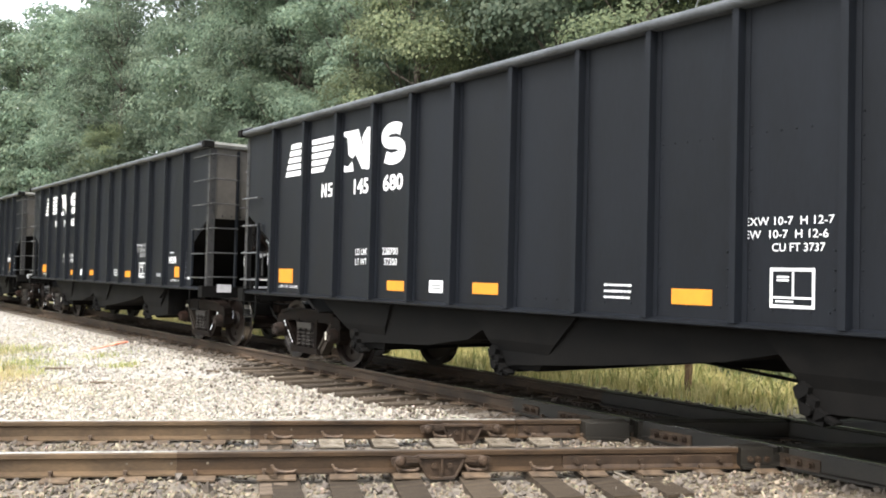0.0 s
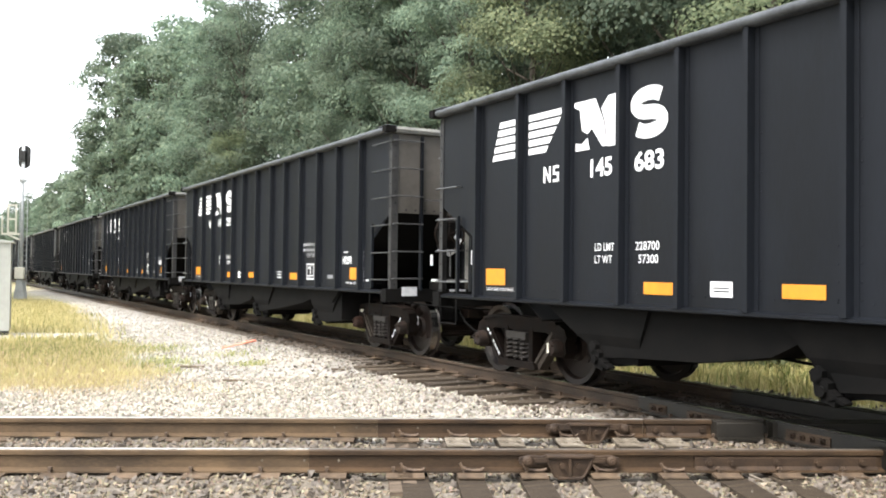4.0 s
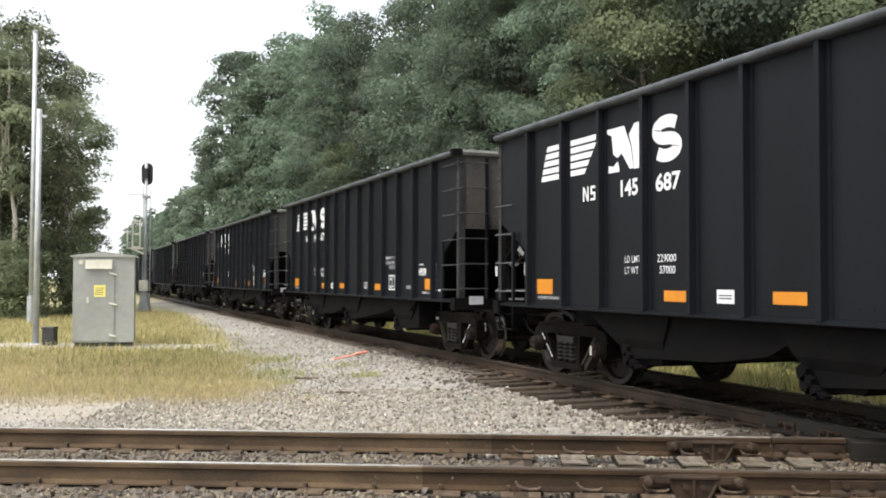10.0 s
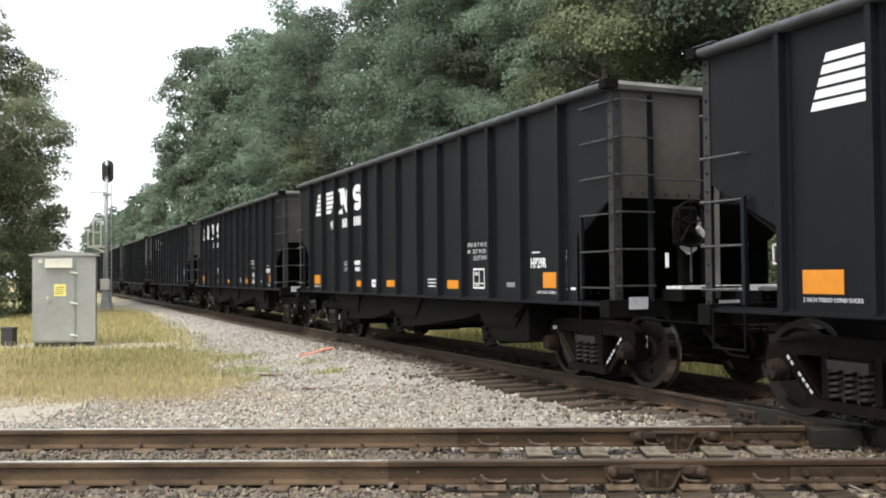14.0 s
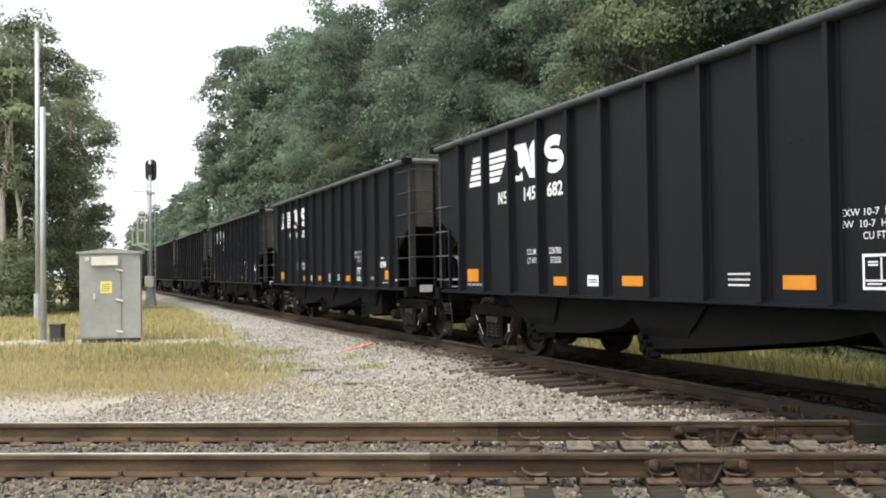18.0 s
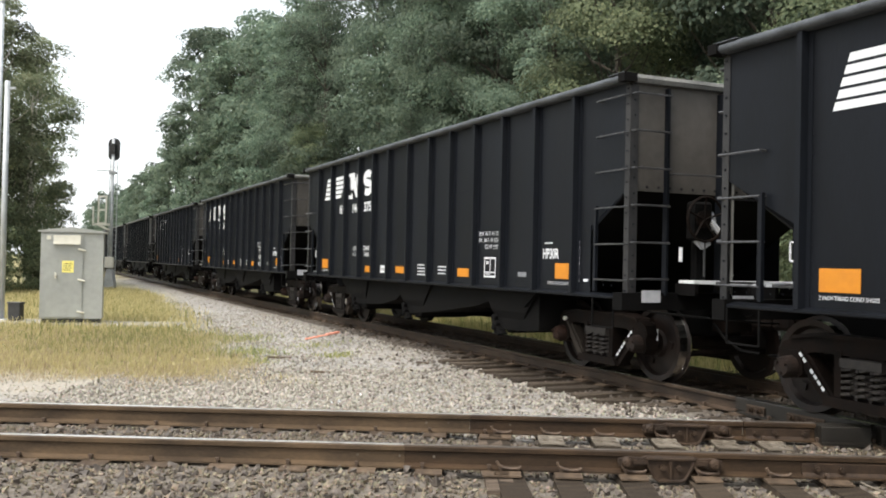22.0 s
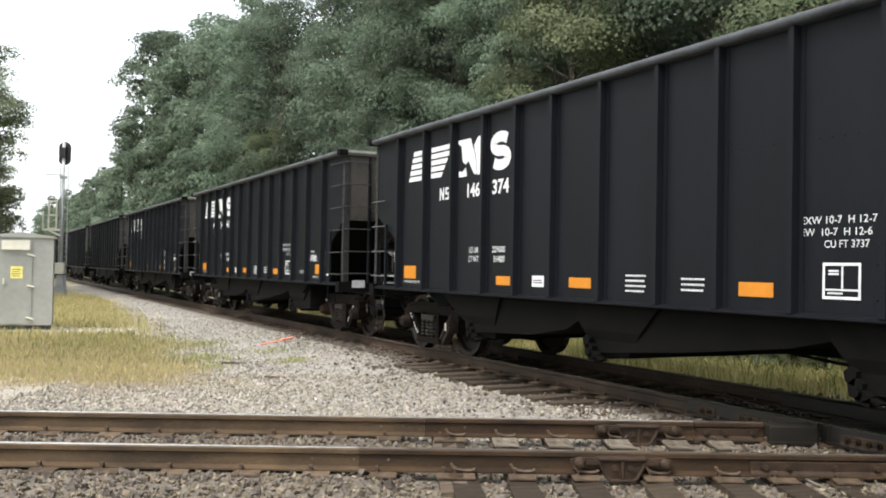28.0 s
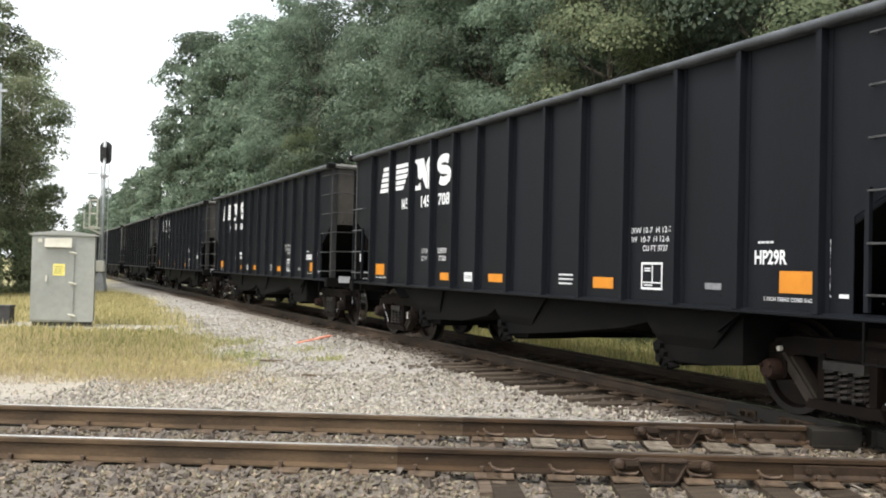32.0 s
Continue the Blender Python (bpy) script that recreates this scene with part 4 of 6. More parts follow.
def build_car():
    car = thing("hopper_car", "black steel coal hopper car with ribbed sides on rails", "freight car", "cars of the coal train")
    H = HALF
    # side sheets with the cut-away lower corners
    outline = [(1.06, 1.03), (12.70, 1.03), (12.70, 1.87), (13.48, 2.28), (13.48, 3.54), (0.02, 3.54), (0.02, 2.28), (1.06, 1.75)]
    for s in (-1, 1):
        part("side_panel", prism(bmesh.new(), [(car_x(x), z) for x, z in outline], "y", s * PANEL, s * (PANEL - 0.012)), CAR_BLACK, car)
        # bottom sill: a flanged channel
        part("side_sill", prism(bmesh.new(), [(s * 1.44, SILL - 0.02), (s * 1.56, SILL - 0.02), (s * 1.575, SILL - 0.01), (s * 1.575, SILL + 0.012), (s * 1.52, SILL + 0.03), (s * 1.44, SILL + 0.04)], "x", -H, H), CAR_BLACK, car)
        # rounded top chord
        pts = []
        for i in range(10):
            a = math.pi * (i / 9) - math.pi / 2
            pts.append((s * (1.585 + 0.052 * math.cos(a)), TOP - 0.046 + 0.046 * math.sin(a)))
        pts += [(s * 1.50, TOP), (s * 1.485, TOP - 0.04), (s * 1.50, TOP - 0.092)]
        part("top_chord", prism(bmesh.new(), pts, "x", -H - 0.04, H + 0.04), CHORD, car, "grey worn rounded top rail")
    post_me = None
    for s in (-1, 1):
        for x in POSTS:
            if post_me is None:
                bm = prism(bmesh.new(), [(-0.085, -PANEL), (-0.085, -PANEL - 0.008), (-0.040, -PANEL - 0.010), (-0.030, -POST), (0.030, -POST), (0.040, -PANEL - 0.010), (0.085, -PANEL - 0.008), (0.085, -PANEL)], "z", SILL + 0.02, TOP - 0.07)
            p = part("side_post", post_me or bm, CAR_BLACK, car)
            post_me = p.data
            p.matrix_basis = pose(car_x(x), 0, 0, 0, 0, 0 if s < 0 else 180)
    # rivets beside the posts and along the sill
    bm = bmesh.new()
    for s in (-1,):
        spots = [(car_x(x) + d, SILL + 0.16 + 0.14 * k) for x in POSTS for d in (-0.105, 0.105) for k in range(4)]
        spots += [(car_x(x) + 0.105, 1.9 + 0.17 * k) for x in POSTS for k in range(5)]
        spots += [(car_x(0.2 + 0.16 * k), SILL + 0.135) for k in range(82)]
        spots += [(car_x(c + 0.13 * k), 2.52) for c in (4.1, 8.7, 9.6) for k in range(5)]
        for x, z in spots:
            y = s * PANEL
            b = [bm.verts.new((x + 0.012 * math.cos(a), y, z + 0.012 * math.sin(a))) for a in (0.8, 2.36, 3.93, 5.5)]
            t = bm.verts.new((x, y + s * 0.010, z))
            for i in range(4):
                bm.faces.new((b[i], b[(i + 1) % 4], t))
    tagged(part("rivets", bm, CAR_BLACK, car), kind="stuff")
    # end walls, slope sheets, end frames
    for e in (-1, 1):
        bm = bmesh.new()
        box(bm, *sorted((e * (H - 0.02), e * (H - 0.035))), -PANEL, PANEL, 2.26, 3.55)
        part("end_panel", bm, CAR_DUSTY_LIT, car, "dusty grey-black end wall, lightened as if lit")
        bm = bmesh.new()
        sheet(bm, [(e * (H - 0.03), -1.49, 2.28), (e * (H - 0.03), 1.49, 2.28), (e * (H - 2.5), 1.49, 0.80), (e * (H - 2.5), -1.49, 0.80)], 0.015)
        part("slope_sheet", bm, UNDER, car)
        bm = bmesh.new()
        pts = [(e * (H - 0.03), TOP - 0.10), (e * (H + 0.05), TOP - 0.092), (e * (H + 0.075), TOP - 0.045), (e * (H + 0.05), TOP), (e * (H - 0.05), TOP)]
        prism(bm, pts, "y", -1.56, 1.56)
        part("end_chord", bm, END_CHORD_LIT, car, "dusty end rail, painted pale as if lit")
        for a, b in ((-1.66, -1.48), (1.48, 1.66)):
            part("corner_cap", one_box(*sorted((e * (H + 0.08), e * (H - 0.05))), a, b, TOP - 0.098, TOP + 0.004), UNDER, car, "black corner gusset")
            bm = bmesh.new()
            box(bm, *sorted((e * (H - 0.30), e * (H + 0.03))), *sorted((a * 0.985, b * 0.985)), TOP + 0.004, TOP + 0.018, bevel=0.006)
            part("corner_gusset", bm, CHORD, car, "worn pale corner plate")
        for s in (-1, 1):
            bm = bmesh.new()
            box(bm, *sorted((e * (H - 0.09), e * (H + 0.004))), *sorted((s * 1.507, s * 1.515)), 0.95, TOP - 0.12)
            box(bm, *sorted((e * (H - 0.006), e * (H + 0.004))), *sorted((s * 1.40, s * 1.508)), 0.95, TOP - 0.12)
            part("corner_post", bm, CORNER, car, "riveted dusty black corner angle")
            bm = bmesh.new()
            box(bm, *sorted((e * (H - 0.03), e * (H + 0.05))), *sorted((s * 0.985, s * 1.015)), 1.05, TOP - 0.13)
            part("end_post", bm, CAR_BLACK, car)
        # deep centre post: dark web, pale dusty face
        bm = bmesh.new()
        box(bm, *sorted((e * (H - 0.03), e * (H + 0.12))), -0.25, -0.09, 1.08, TOP - 0.13)
        part("centre_post", bm, CAR_BLACK, car)
        bm = bmesh.new()
        box(bm, *sorted((e * (H + 0.121), e * (H + 0.133))), -0.265, -0.10, 1.08, TOP - 0.14)
        part("post_flange", bm, DUST_PALE, car, "pale dusty post face")
        bm = bmesh.new()
        for k in range(18):
            y = -1.42 + 0.165 * k
            rod(bm, (e * (H - 0.022), y, 2.31), (e * (H - 0.008), y, 2.31), 0.014, 6)
        for k in range(14):
            z = 1.1 + 0.18 * k
            rod(bm, (e * (H - 0.045), -1.51, z), (e * (H - 0.045), -1.527, z), 0.012, 6)
            rod(bm, (e * H, -1.455, z + 0.05), (e * (H + 0.014), -1.455, z + 0.05), 0.012, 6)
        tagged(part("end_rivets", bm, CAR_BLACK, car), kind="stuff")
        bm = bmesh.new()
        box(bm, *sorted((e * (H - 0.16), e * (H + 0.02))), -1.60, 1.60, 0.88, 1.08)
        part("end_sill", bm, UNDER, car)
        bm = bmesh.new()
        box(bm, *sorted((e * (H + 0.021), e * (H + 0.03))), -1.33, -1.07, 0.97, 1.11)
        part("end_plate", bm, GREY_PLATE, car, "pale grey label plate")
        # ladder irons round the near corners
        for z in (1.22, 1.64, 2.07, 2.50, 2.93, 3.36):
            bm = bmesh.new()
            a = 0.60 if z < 3.4 else 0.5
            if e > 0 or z < 2.6:
                path_rod(bm, [(e * (H - a), -1.51, z), (e * (H - a), -1.58, z), (e * (H - 0.02), -1.58, z), (e * (H - 0.02), -1.51, z)], 0.011, 5)
            path_rod(bm, [(e * (H + 0.01), -1.49, z + 0.02), (e * (H + 0.09), -1.49, z + 0.02), (e * (H + 0.09), -1.0, z + 0.02), (e * (H + 0.01), -1.0, z + 0.02)], 0.012, 5)
            part("ladder_rung", bm, STEEL_BAR, car, "worn steel grab iron")
        bm = bmesh.new()
        path_rod(bm, [(e * (H + 0.01), -0.94, 2.47), (e * (H + 0.09), -0.94, 2.47), (e * (H + 0.17), -0.25, 2.47), (e * (H + 0.17), 1.4, 2.47), (e * (H + 0.01), 1.4, 2.47)], 0.012, 5)
        part("grab_iron", bm, STEEL_BAR, car)
        bm = bmesh.new()
        box(bm, *sorted((e * (H - 0.63), e * (H - 0.585))), -1.58, -1.54, 1.08, 2.10)
        part("ladder_stile", bm, CAR_BLACK, car)
        # step hanging under the corner
        bm = bmesh.new()
        path_rod(bm, [(e * (H - 0.62), -1.58, 1.0), (e * (H - 0.62), -1.58, 0.66), (e * (H - 0.18), -1.58, 0.66), (e * (H - 0.18), -1.58, 1.0)], 0.012, 5)
        part("sill_step", bm, UNDER, car)
        # white-edged crossover platform and its brackets
        bm = bmesh.new()
        for k in range(3):
            box(bm, *sorted((e * (H + 0.04 + 0.1 * k), e * (H + 0.12 + 0.1 * k))), -0.82, 1.0, 1.195, 1.235)
        part("crossover_platform", bm, WHITE, car, "white-edged steel crossover platform")
        for y in (-0.8, 0.0, 0.8):
            part("platform_bracket", one_box(*sorted((e * (H - 0.02), e * (H + 0.34))), y - 0.025, y + 0.025, 1.06, 1.20), UNDER, car)
        # draught gear, coupler and hose
        bm = bmesh.new()
        box(bm, *sorted((e * (H - 1.6), e * (H + 0.14))), -0.20, 0.20, 0.62, 0.96)
        rod(bm, (e * (H + 0.1), 0, 0.84), (e * (H + 0.62), 0, 0.84), 0.085, 8)
        box(bm, *sorted((e * (H + 0.46), e * (H + 0.78))), -0.14, 0.14, 0.70, 0.98, bevel=0.04)
        part("coupler", bm, TRUCK, car, "dark cast steel knuckle coupler")
        bm = bmesh.new()
        path_rod(bm, [(e * (H + 0.1), -0.34, 0.72), (e * (H + 0.3), -0.34, 0.56), (e * (H + 0.5), -0.28, 0.44), (e * (H + 0.72), -0.2, 0.42)], 0.018, 6)
        part("brake_hose", bm, UNDER, car)
        bm = bmesh.new()
        path_rod(bm, [(e * (H - 0.4), -1.45, 0.94), (e * (H + 0.1), -1.2, 0.86), (e * (H + 0.5), -0.6, 0.80), (e * (H + 0.66), -0.1, 0.78)], 0.013, 5)
        part("uncoupling_lever", bm, UNDER, car)
    # white bars stencilled on the leading end wall
    bm = bmesh.new()
    for k, y in enumerate((0.50, 0.50, 0.43, 0.50, 0.30, 0.25)):
        box(bm, H - 0.0199, H - 0.016, y, 0.82, 3.10 - 0.105 * k, 3.155 - 0.105 * k)
    part("end_stencil", bm, WHITE, car, "white stencilled bars on the end wall")
    bm = bmesh.new()
    path_rod(bm, [(car_x(1.08), -1.512, 1.46), (car_x(0.97), -1.55, 1.46), (car_x(0.97), -1.55, 1.63), (car_x(1.08), -1.512, 1.63)], 0.011, 5)
    part("grab_handle", bm, GREY_PLATE, car, "small pale grab handle")
    # hand brake on the leading end
    bm = bmesh.new()
    box(bm, H + 0.0, H + 0.10, -0.62, -0.48, 1.24, 2.05)
    box(bm, H + 0.06, H + 0.20, -0.76, -0.46, 1.70, 2.16, bevel=0.03)
    part("brake_stand", bm, UNDER, car)
    bm = bmesh.new()
    ring = [(H + 0.26, -0.62 + 0.26 * math.cos(a), 1.95 + 0.26 * math.sin(a)) for a in (2 * math.pi * i / 20 for i in range(21))]
    path_rod(bm, ring, 0.017, 5)
    for k in range(5):
        a = 2 * math.pi * k / 5 + 0.3
        rod(bm, (H + 0.23, -0.62, 1.95), (H + 0.26, -0.62 + 0.26 * math.cos(a), 1.95 + 0.26 * math.sin(a)), 0.012, 4)
    lathe(bm, [(H + 0.19, 0.02), (H + 0.19, 0.10), (H + 0.235, 0.10), (H + 0.24, 0.02)], (0, -0.62, 1.95), "x", 14)
    part("brake_wheel", bm, TRUCK, car, "dark spoked hand-brake wheel")
    bm = bmesh.new()
    lathe(bm, [(H + 0.10, 0.05), (H + 0.10, 0.15), (H + 0.17, 0.165), (H + 0.185, 0.12), (H + 0.188, 0.05)], (0, -0.56, 1.93), "x", 16)
    prism(bm, [(-0.64, 1.92), (-0.50, 1.90), (-0.46, 1.66), (-0.56, 1.60), (-0.66, 1.68)], "x", H + 0.10, H + 0.165)
    part("gear_case", bm, GREY_PLATE, car, "pale grey brake gear case")
    part("brake_rod", rod(bmesh.new(), (H + 0.12, -0.86, 1.45), (H + 0.12, -0.86, 1.62), 0.022, 6), WHITE, car, "pale brake rod end")
    part("brake_rod", rod(bmesh.new(), (H + 0.16, -0.55, 1.28), (H + 0.16, -0.55, 1.78), 0.014, 5), STEEL_BAR, car)
    # white paint on this lever supplies the bright highlight at the wheel's centre
    part("brake_lever", rod(bmesh.new(), (H + 0.22, -0.50, 1.92), (H + 0.22, -0.38, 1.80), 0.035, 6), WHITE, car, "brake lever painted white for the wheel centre's highlight")
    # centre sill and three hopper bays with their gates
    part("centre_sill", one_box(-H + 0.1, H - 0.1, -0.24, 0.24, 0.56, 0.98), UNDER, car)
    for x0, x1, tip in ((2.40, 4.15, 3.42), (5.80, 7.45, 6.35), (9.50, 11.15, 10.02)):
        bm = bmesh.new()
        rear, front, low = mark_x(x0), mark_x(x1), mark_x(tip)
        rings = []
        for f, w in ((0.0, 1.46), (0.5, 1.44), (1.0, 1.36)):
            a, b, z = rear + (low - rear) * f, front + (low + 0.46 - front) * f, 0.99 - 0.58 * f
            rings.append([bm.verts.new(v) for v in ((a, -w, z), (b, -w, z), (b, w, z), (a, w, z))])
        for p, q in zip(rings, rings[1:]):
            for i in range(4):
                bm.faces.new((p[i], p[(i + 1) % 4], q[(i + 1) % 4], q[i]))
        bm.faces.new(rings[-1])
        bay = part("hopper_bay", bm, UNDER, car, "near-black sloping discharge hopper")
        for s in (-1, 1):
            bm = bmesh.new()
            box(bm, low - 0.16, low - 0.02, s * 0.72 - 0.50, s * 0.72 + 0.50, 0.36, 0.45)
            rod(bm, (low - 0.20, s * 0.72 - 0.56, 0.51), (low - 0.20, s * 0.72 + 0.56, 0.51), 0.035, 6)
            for k in (-0.45, -0.1, 0.25, 0.5):
                prism(bm, [(low - 0.30, 0.45), (low - 0.22, 0.61), (low - 0.10, 0.53), (low - 0.06, 0.39), (low - 0.20, 0.38)], "y", s * 0.72 + k - 0.03, s * 0.72 + k + 0.03)
            part("hopper_gate", bm, UNDER, bay, "jagged latched hopper gate")
        bm = bmesh.new()
        for a, b, c, d in ((-0.17, -0.06, 0.37, 0.55), (-0.11, 0.02, 0.33, 0.46), (-0.21, -0.12, 0.48, 0.64), (-0.03, 0.10, 0.35, 0.41)):
            prism(bm, [(low + a, c + 0.03), (low + b, c), (low + b + 0.02, d - 0.04), (low + (a + b) / 2, d), (low + a - 0.02, d - 0.05)], "y", -1.47, -1.37)
        rod(bm, (low - 0.10, -1.50, 0.44), (low - 0.10, -1.36, 0.44), 0.045, 8)
        part("gate_latch", bm, UNDER, bay, "lumpy black gate latch")
        bm = bmesh.new()
        rod(bm, (low - 0.25, -0.9, 0.55), (low - 1.7, -0.9, 0.66), 0.016, 5)
        part("gate_linkage", bm, UNDER, bay)
    # near-black slope sheets between the bays, solid from side to side
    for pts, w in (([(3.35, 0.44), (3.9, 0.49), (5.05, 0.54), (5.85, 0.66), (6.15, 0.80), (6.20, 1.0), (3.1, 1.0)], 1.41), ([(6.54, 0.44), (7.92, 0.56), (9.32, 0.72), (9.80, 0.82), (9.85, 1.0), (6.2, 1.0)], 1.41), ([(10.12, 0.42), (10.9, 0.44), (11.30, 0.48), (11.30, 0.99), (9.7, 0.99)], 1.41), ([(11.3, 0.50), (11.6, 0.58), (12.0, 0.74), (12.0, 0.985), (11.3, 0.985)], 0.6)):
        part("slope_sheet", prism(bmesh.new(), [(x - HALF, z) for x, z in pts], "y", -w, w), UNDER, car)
    build_truck(car, TRUCKS[0], -1)
    build_truck(car, TRUCKS[1], 1)
    # reflectors and labels
    y0, y1 = -PANEL - 0.006, -PANEL - 0.001

    def plate(name, x, z, w, h, mat, label):
        part(name, one_box(mark_x(x) - w / 2, mark_x(x) + w / 2, y0, y1, z - h / 2, z + h / 2), mat, car, label)

    for x, z, w, h in ((1.325, 1.30, 0.45, 0.205), (4.35, 1.22, 0.42, 0.12), (6.10, 1.23, 0.44, 0.12), (8.86, 1.23, 0.42, 0.13), (11.94, 1.305, 0.48, 0.20)):
        plate("reflector", x, z, w, h, ORANGE, "orange reflective plate")
    plate("label_plate", 5.19, 1.23, 0.27, 0.14, WHITE, "white printed label")
    plate("label_plate", 10.80, 1.24, 0.24, 0.065, FADED, "small faded grey label")
    plate("sill_mark", 12.44, 1.20, 0.10, 0.034, WHITE, "small white sill mark")
    bm = bmesh.new()
    for k in range(2):
        box(bm, mark_x(5.09), mark_x(5.29), y0 - 0.002, y0 - 0.001, 1.205 + 0.03 * k, 1.218 + 0.03 * k)
    part("label_print", bm, BLACK_PLASTIC, car)
    # the lubrication table: a white frame in cells
    x0, x1, z0, z1 = mark_x(9.61), mark_x(9.99), 1.175, 1.475
    bm = bmesh.new()
    ring = [[bm.verts.new((x, y0, z)) for x, z in ((x0 + d, z0 + d), (x1 - d, z0 + d), (x1 - d, z1 - d), (x0 + d, z1 - d))] for d in (0, 0.024)]
    for i in range(4):
        bm.faces.new((ring[0][i], ring[0][(i + 1) % 4], ring[1][(i + 1) % 4], ring[1][i]))
    part("stencil_table", bm, WHITE, car, "white stencilled service table")
    for a in ((x0 + 0.19, x0 + 0.205, z0 + 0.086, z1 - 0.03), (x0 + 0.03, x1 - 0.03, z0 + 0.07, z0 + 0.085), (x0 + 0.06, x0 + 0.16, z1 - 0.075, z1 - 0.06), (x0 + 0.06, x0 + 0.16, z1 - 0.10, z1 - 0.085), (x0 + 0.05, x0 + 0.2, z0 + 0.042, z0 + 0.056)):
        part("table_line", one_box(a[0], a[1], y0, y1, a[2], a[3]), WHITE, car)
    # rows of print too small to read
    def bars(x, z, w, rows):
        bm = bmesh.new()
        for k in range(rows):
            c = 0.0
            while c < w - 0.02:
                l = 0.02 + 0.03 * random.random()
                box(bm, mark_x(x) + c, mark_x(x) + min(c + l, w), y0, y1, z - 0.055 * k, z - 0.055 * k + 0.019)
                c += l + 0.012
        return part("small_print", bm, WHITE, car, "rows of small white print")

    bars(7.86, 1.30, 0.34, 3)
    bars(11.42, 1.66, 0.22, 1)

    def text(body, x, z, h, rot=0, squeeze=1.0):
        p = part("stencil_text", lettering(body, h), WHITE, car, "white stencilled lettering")
        p.matrix_basis = Matrix.Translation((mark_x(x), -PANEL - 0.004, z)) @ FLAT @ pose(0, 0, 0, 0, 0, rot) @ Matrix.Diagonal((squeeze, 1, 1, 1))

    text("LD LMT", 3.34, 1.60, 0.082, 0, 0.84)
    text("LT WT", 3.34, 1.47, 0.082, 0, 0.84)
    text("EXW 10-7  H 12-7", 9.37, 1.80, 0.062, 0, 1.12)
    text("EW  10-7  H 12-6", 9.37, 1.70, 0.062, 0, 1.12)
    text("CU FT 3737", 9.62, 1.60, 0.062)
    text("2 INCH TREAD COND SHOES", 11.50, 1.13, 0.036, 0, 0.95)
    text("2 INCH TREAD COND SHOES", 1.10, 1.13, 0.036, 0, 0.95)
    text("JACK-LIFT HERE", 12.29, 1.19, 0.038, 90, 1.3)
    # the railway's mark: slanted stripe blocks, a wedge block and a curved block
    def mark(points):
        bm = bmesh.new()
        bm.faces.new([bm.verts.new((mark_x(x), -PANEL - 0.004, z)) for x, z in points])
        part("company_mark", bm, WHITE, car, "white slanted emblem block")

    for k in range(5):
        a, b = 2.757 + 0.100 * k, 2.757 + 0.100 * k + 0.073
        lean = lambda z: 1.21 + (z - 2.72) * 0.38
        mark([(lean(a), a), (1.81, a), (1.81, b), (lean(b), b)])
        r0, r1 = 2.36 + (a - 2.70) * 0.80, 2.36 + (b - 2.70) * 0.80
        mark([(2.05, a), (r0, a), (r1, b), (2.05, b)])
    mark([(2.99, 2.70), (2.99, 2.79), (3.10, 2.77), (3.20, 2.83), (3.24, 2.70)])
    mark([(3.10, 2.92), (3.20, 2.87), (3.28, 2.92), (3.46, 2.71), (3.54, 2.71), (3.48, 2.98), (3.34, 3.24), (2.96, 3.24), (2.96, 3.19), (3.06, 3.15)])
    mark([(3.55, 2.70), (3.73, 2.70), (3.73, 3.24), (3.56, 3.24), (3.44, 3.12), (3.50, 2.98)])
    bm = bmesh.new()
    cx, cz, w = mark_x(4.20), 2.972, 0.145
    centre = []
    for i in range(13):
        a = radians(35 + 235 * i / 12)
        centre.append((cx + 0.21 * math.cos(a), cz + 0.096 + 0.096 * math.sin(a)))
    for i in range(13):
        a = radians(90 - 235 * i / 12)
        centre.append((cx + 0.21 * math.cos(a), cz - 0.096 + 0.096 * math.sin(a)))
    centre = [c for i, c in enumerate(centre) if i == 0 or math.dist(c, centre[i - 1]) > 0.004]
    edge = []
    for i, c in enumerate(centre):
        p, q = centre[max(i - 1, 0)], centre[min(i + 1, len(centre) - 1)]
        d = Vector((q[0] - p[0], q[1] - p[1])).normalized() * w / 2
        edge.append([bm.verts.new((c[0] + k * d.y, -PANEL - 0.004, c[1] - k * d.x)) for k in (-1, 1)])
    for p, q in zip(edge, edge[1:]):
        bm.faces.new((p[0], p[1], q[1], q[0]))
    part("company_mark", bm, WHITE, car, "white curved emblem")
    return car


# stencilled fleet numbers, light weights and service codes of the cars that pass close by
CARS = {0: ("145", "680", "228700", "57300", "HP29R"), 1: ("145", "683", "228700", "57300", "HP29R"), 2: ("145", "293", "228700", "57300", "HP29R"),
        3: ("145", "687", "229000", "57000", "HP29R"), 4: ("145", "679", "228400", "57600", "HP29R"), 6: ("145", "682", "228700", "57300", "HP29R"),
        7: ("146", "382", "229600", "56400", "HP30R"), 8: ("146", "375", "229600", "56400", "HP30R"), 9: ("146", "378", "229600", "56400", "HP30R"),
        10: ("146", "374", "229600", "56400", "HP30R"), 11: ("146", "417", "229700", "56300", "HP30R"), 12: ("145", "708", "228700", "57300", "HP29R")}
FIRST_CAR, LAST_CAR = -1, 21


def car_pose(k, t):
    s = train_at(t) + CAR_PITCH * k - HALF
    p = on_line(s, LINE)
    return pose(p.x, p.y, p.z, 0, 0, -90 + math.degrees(TURN))


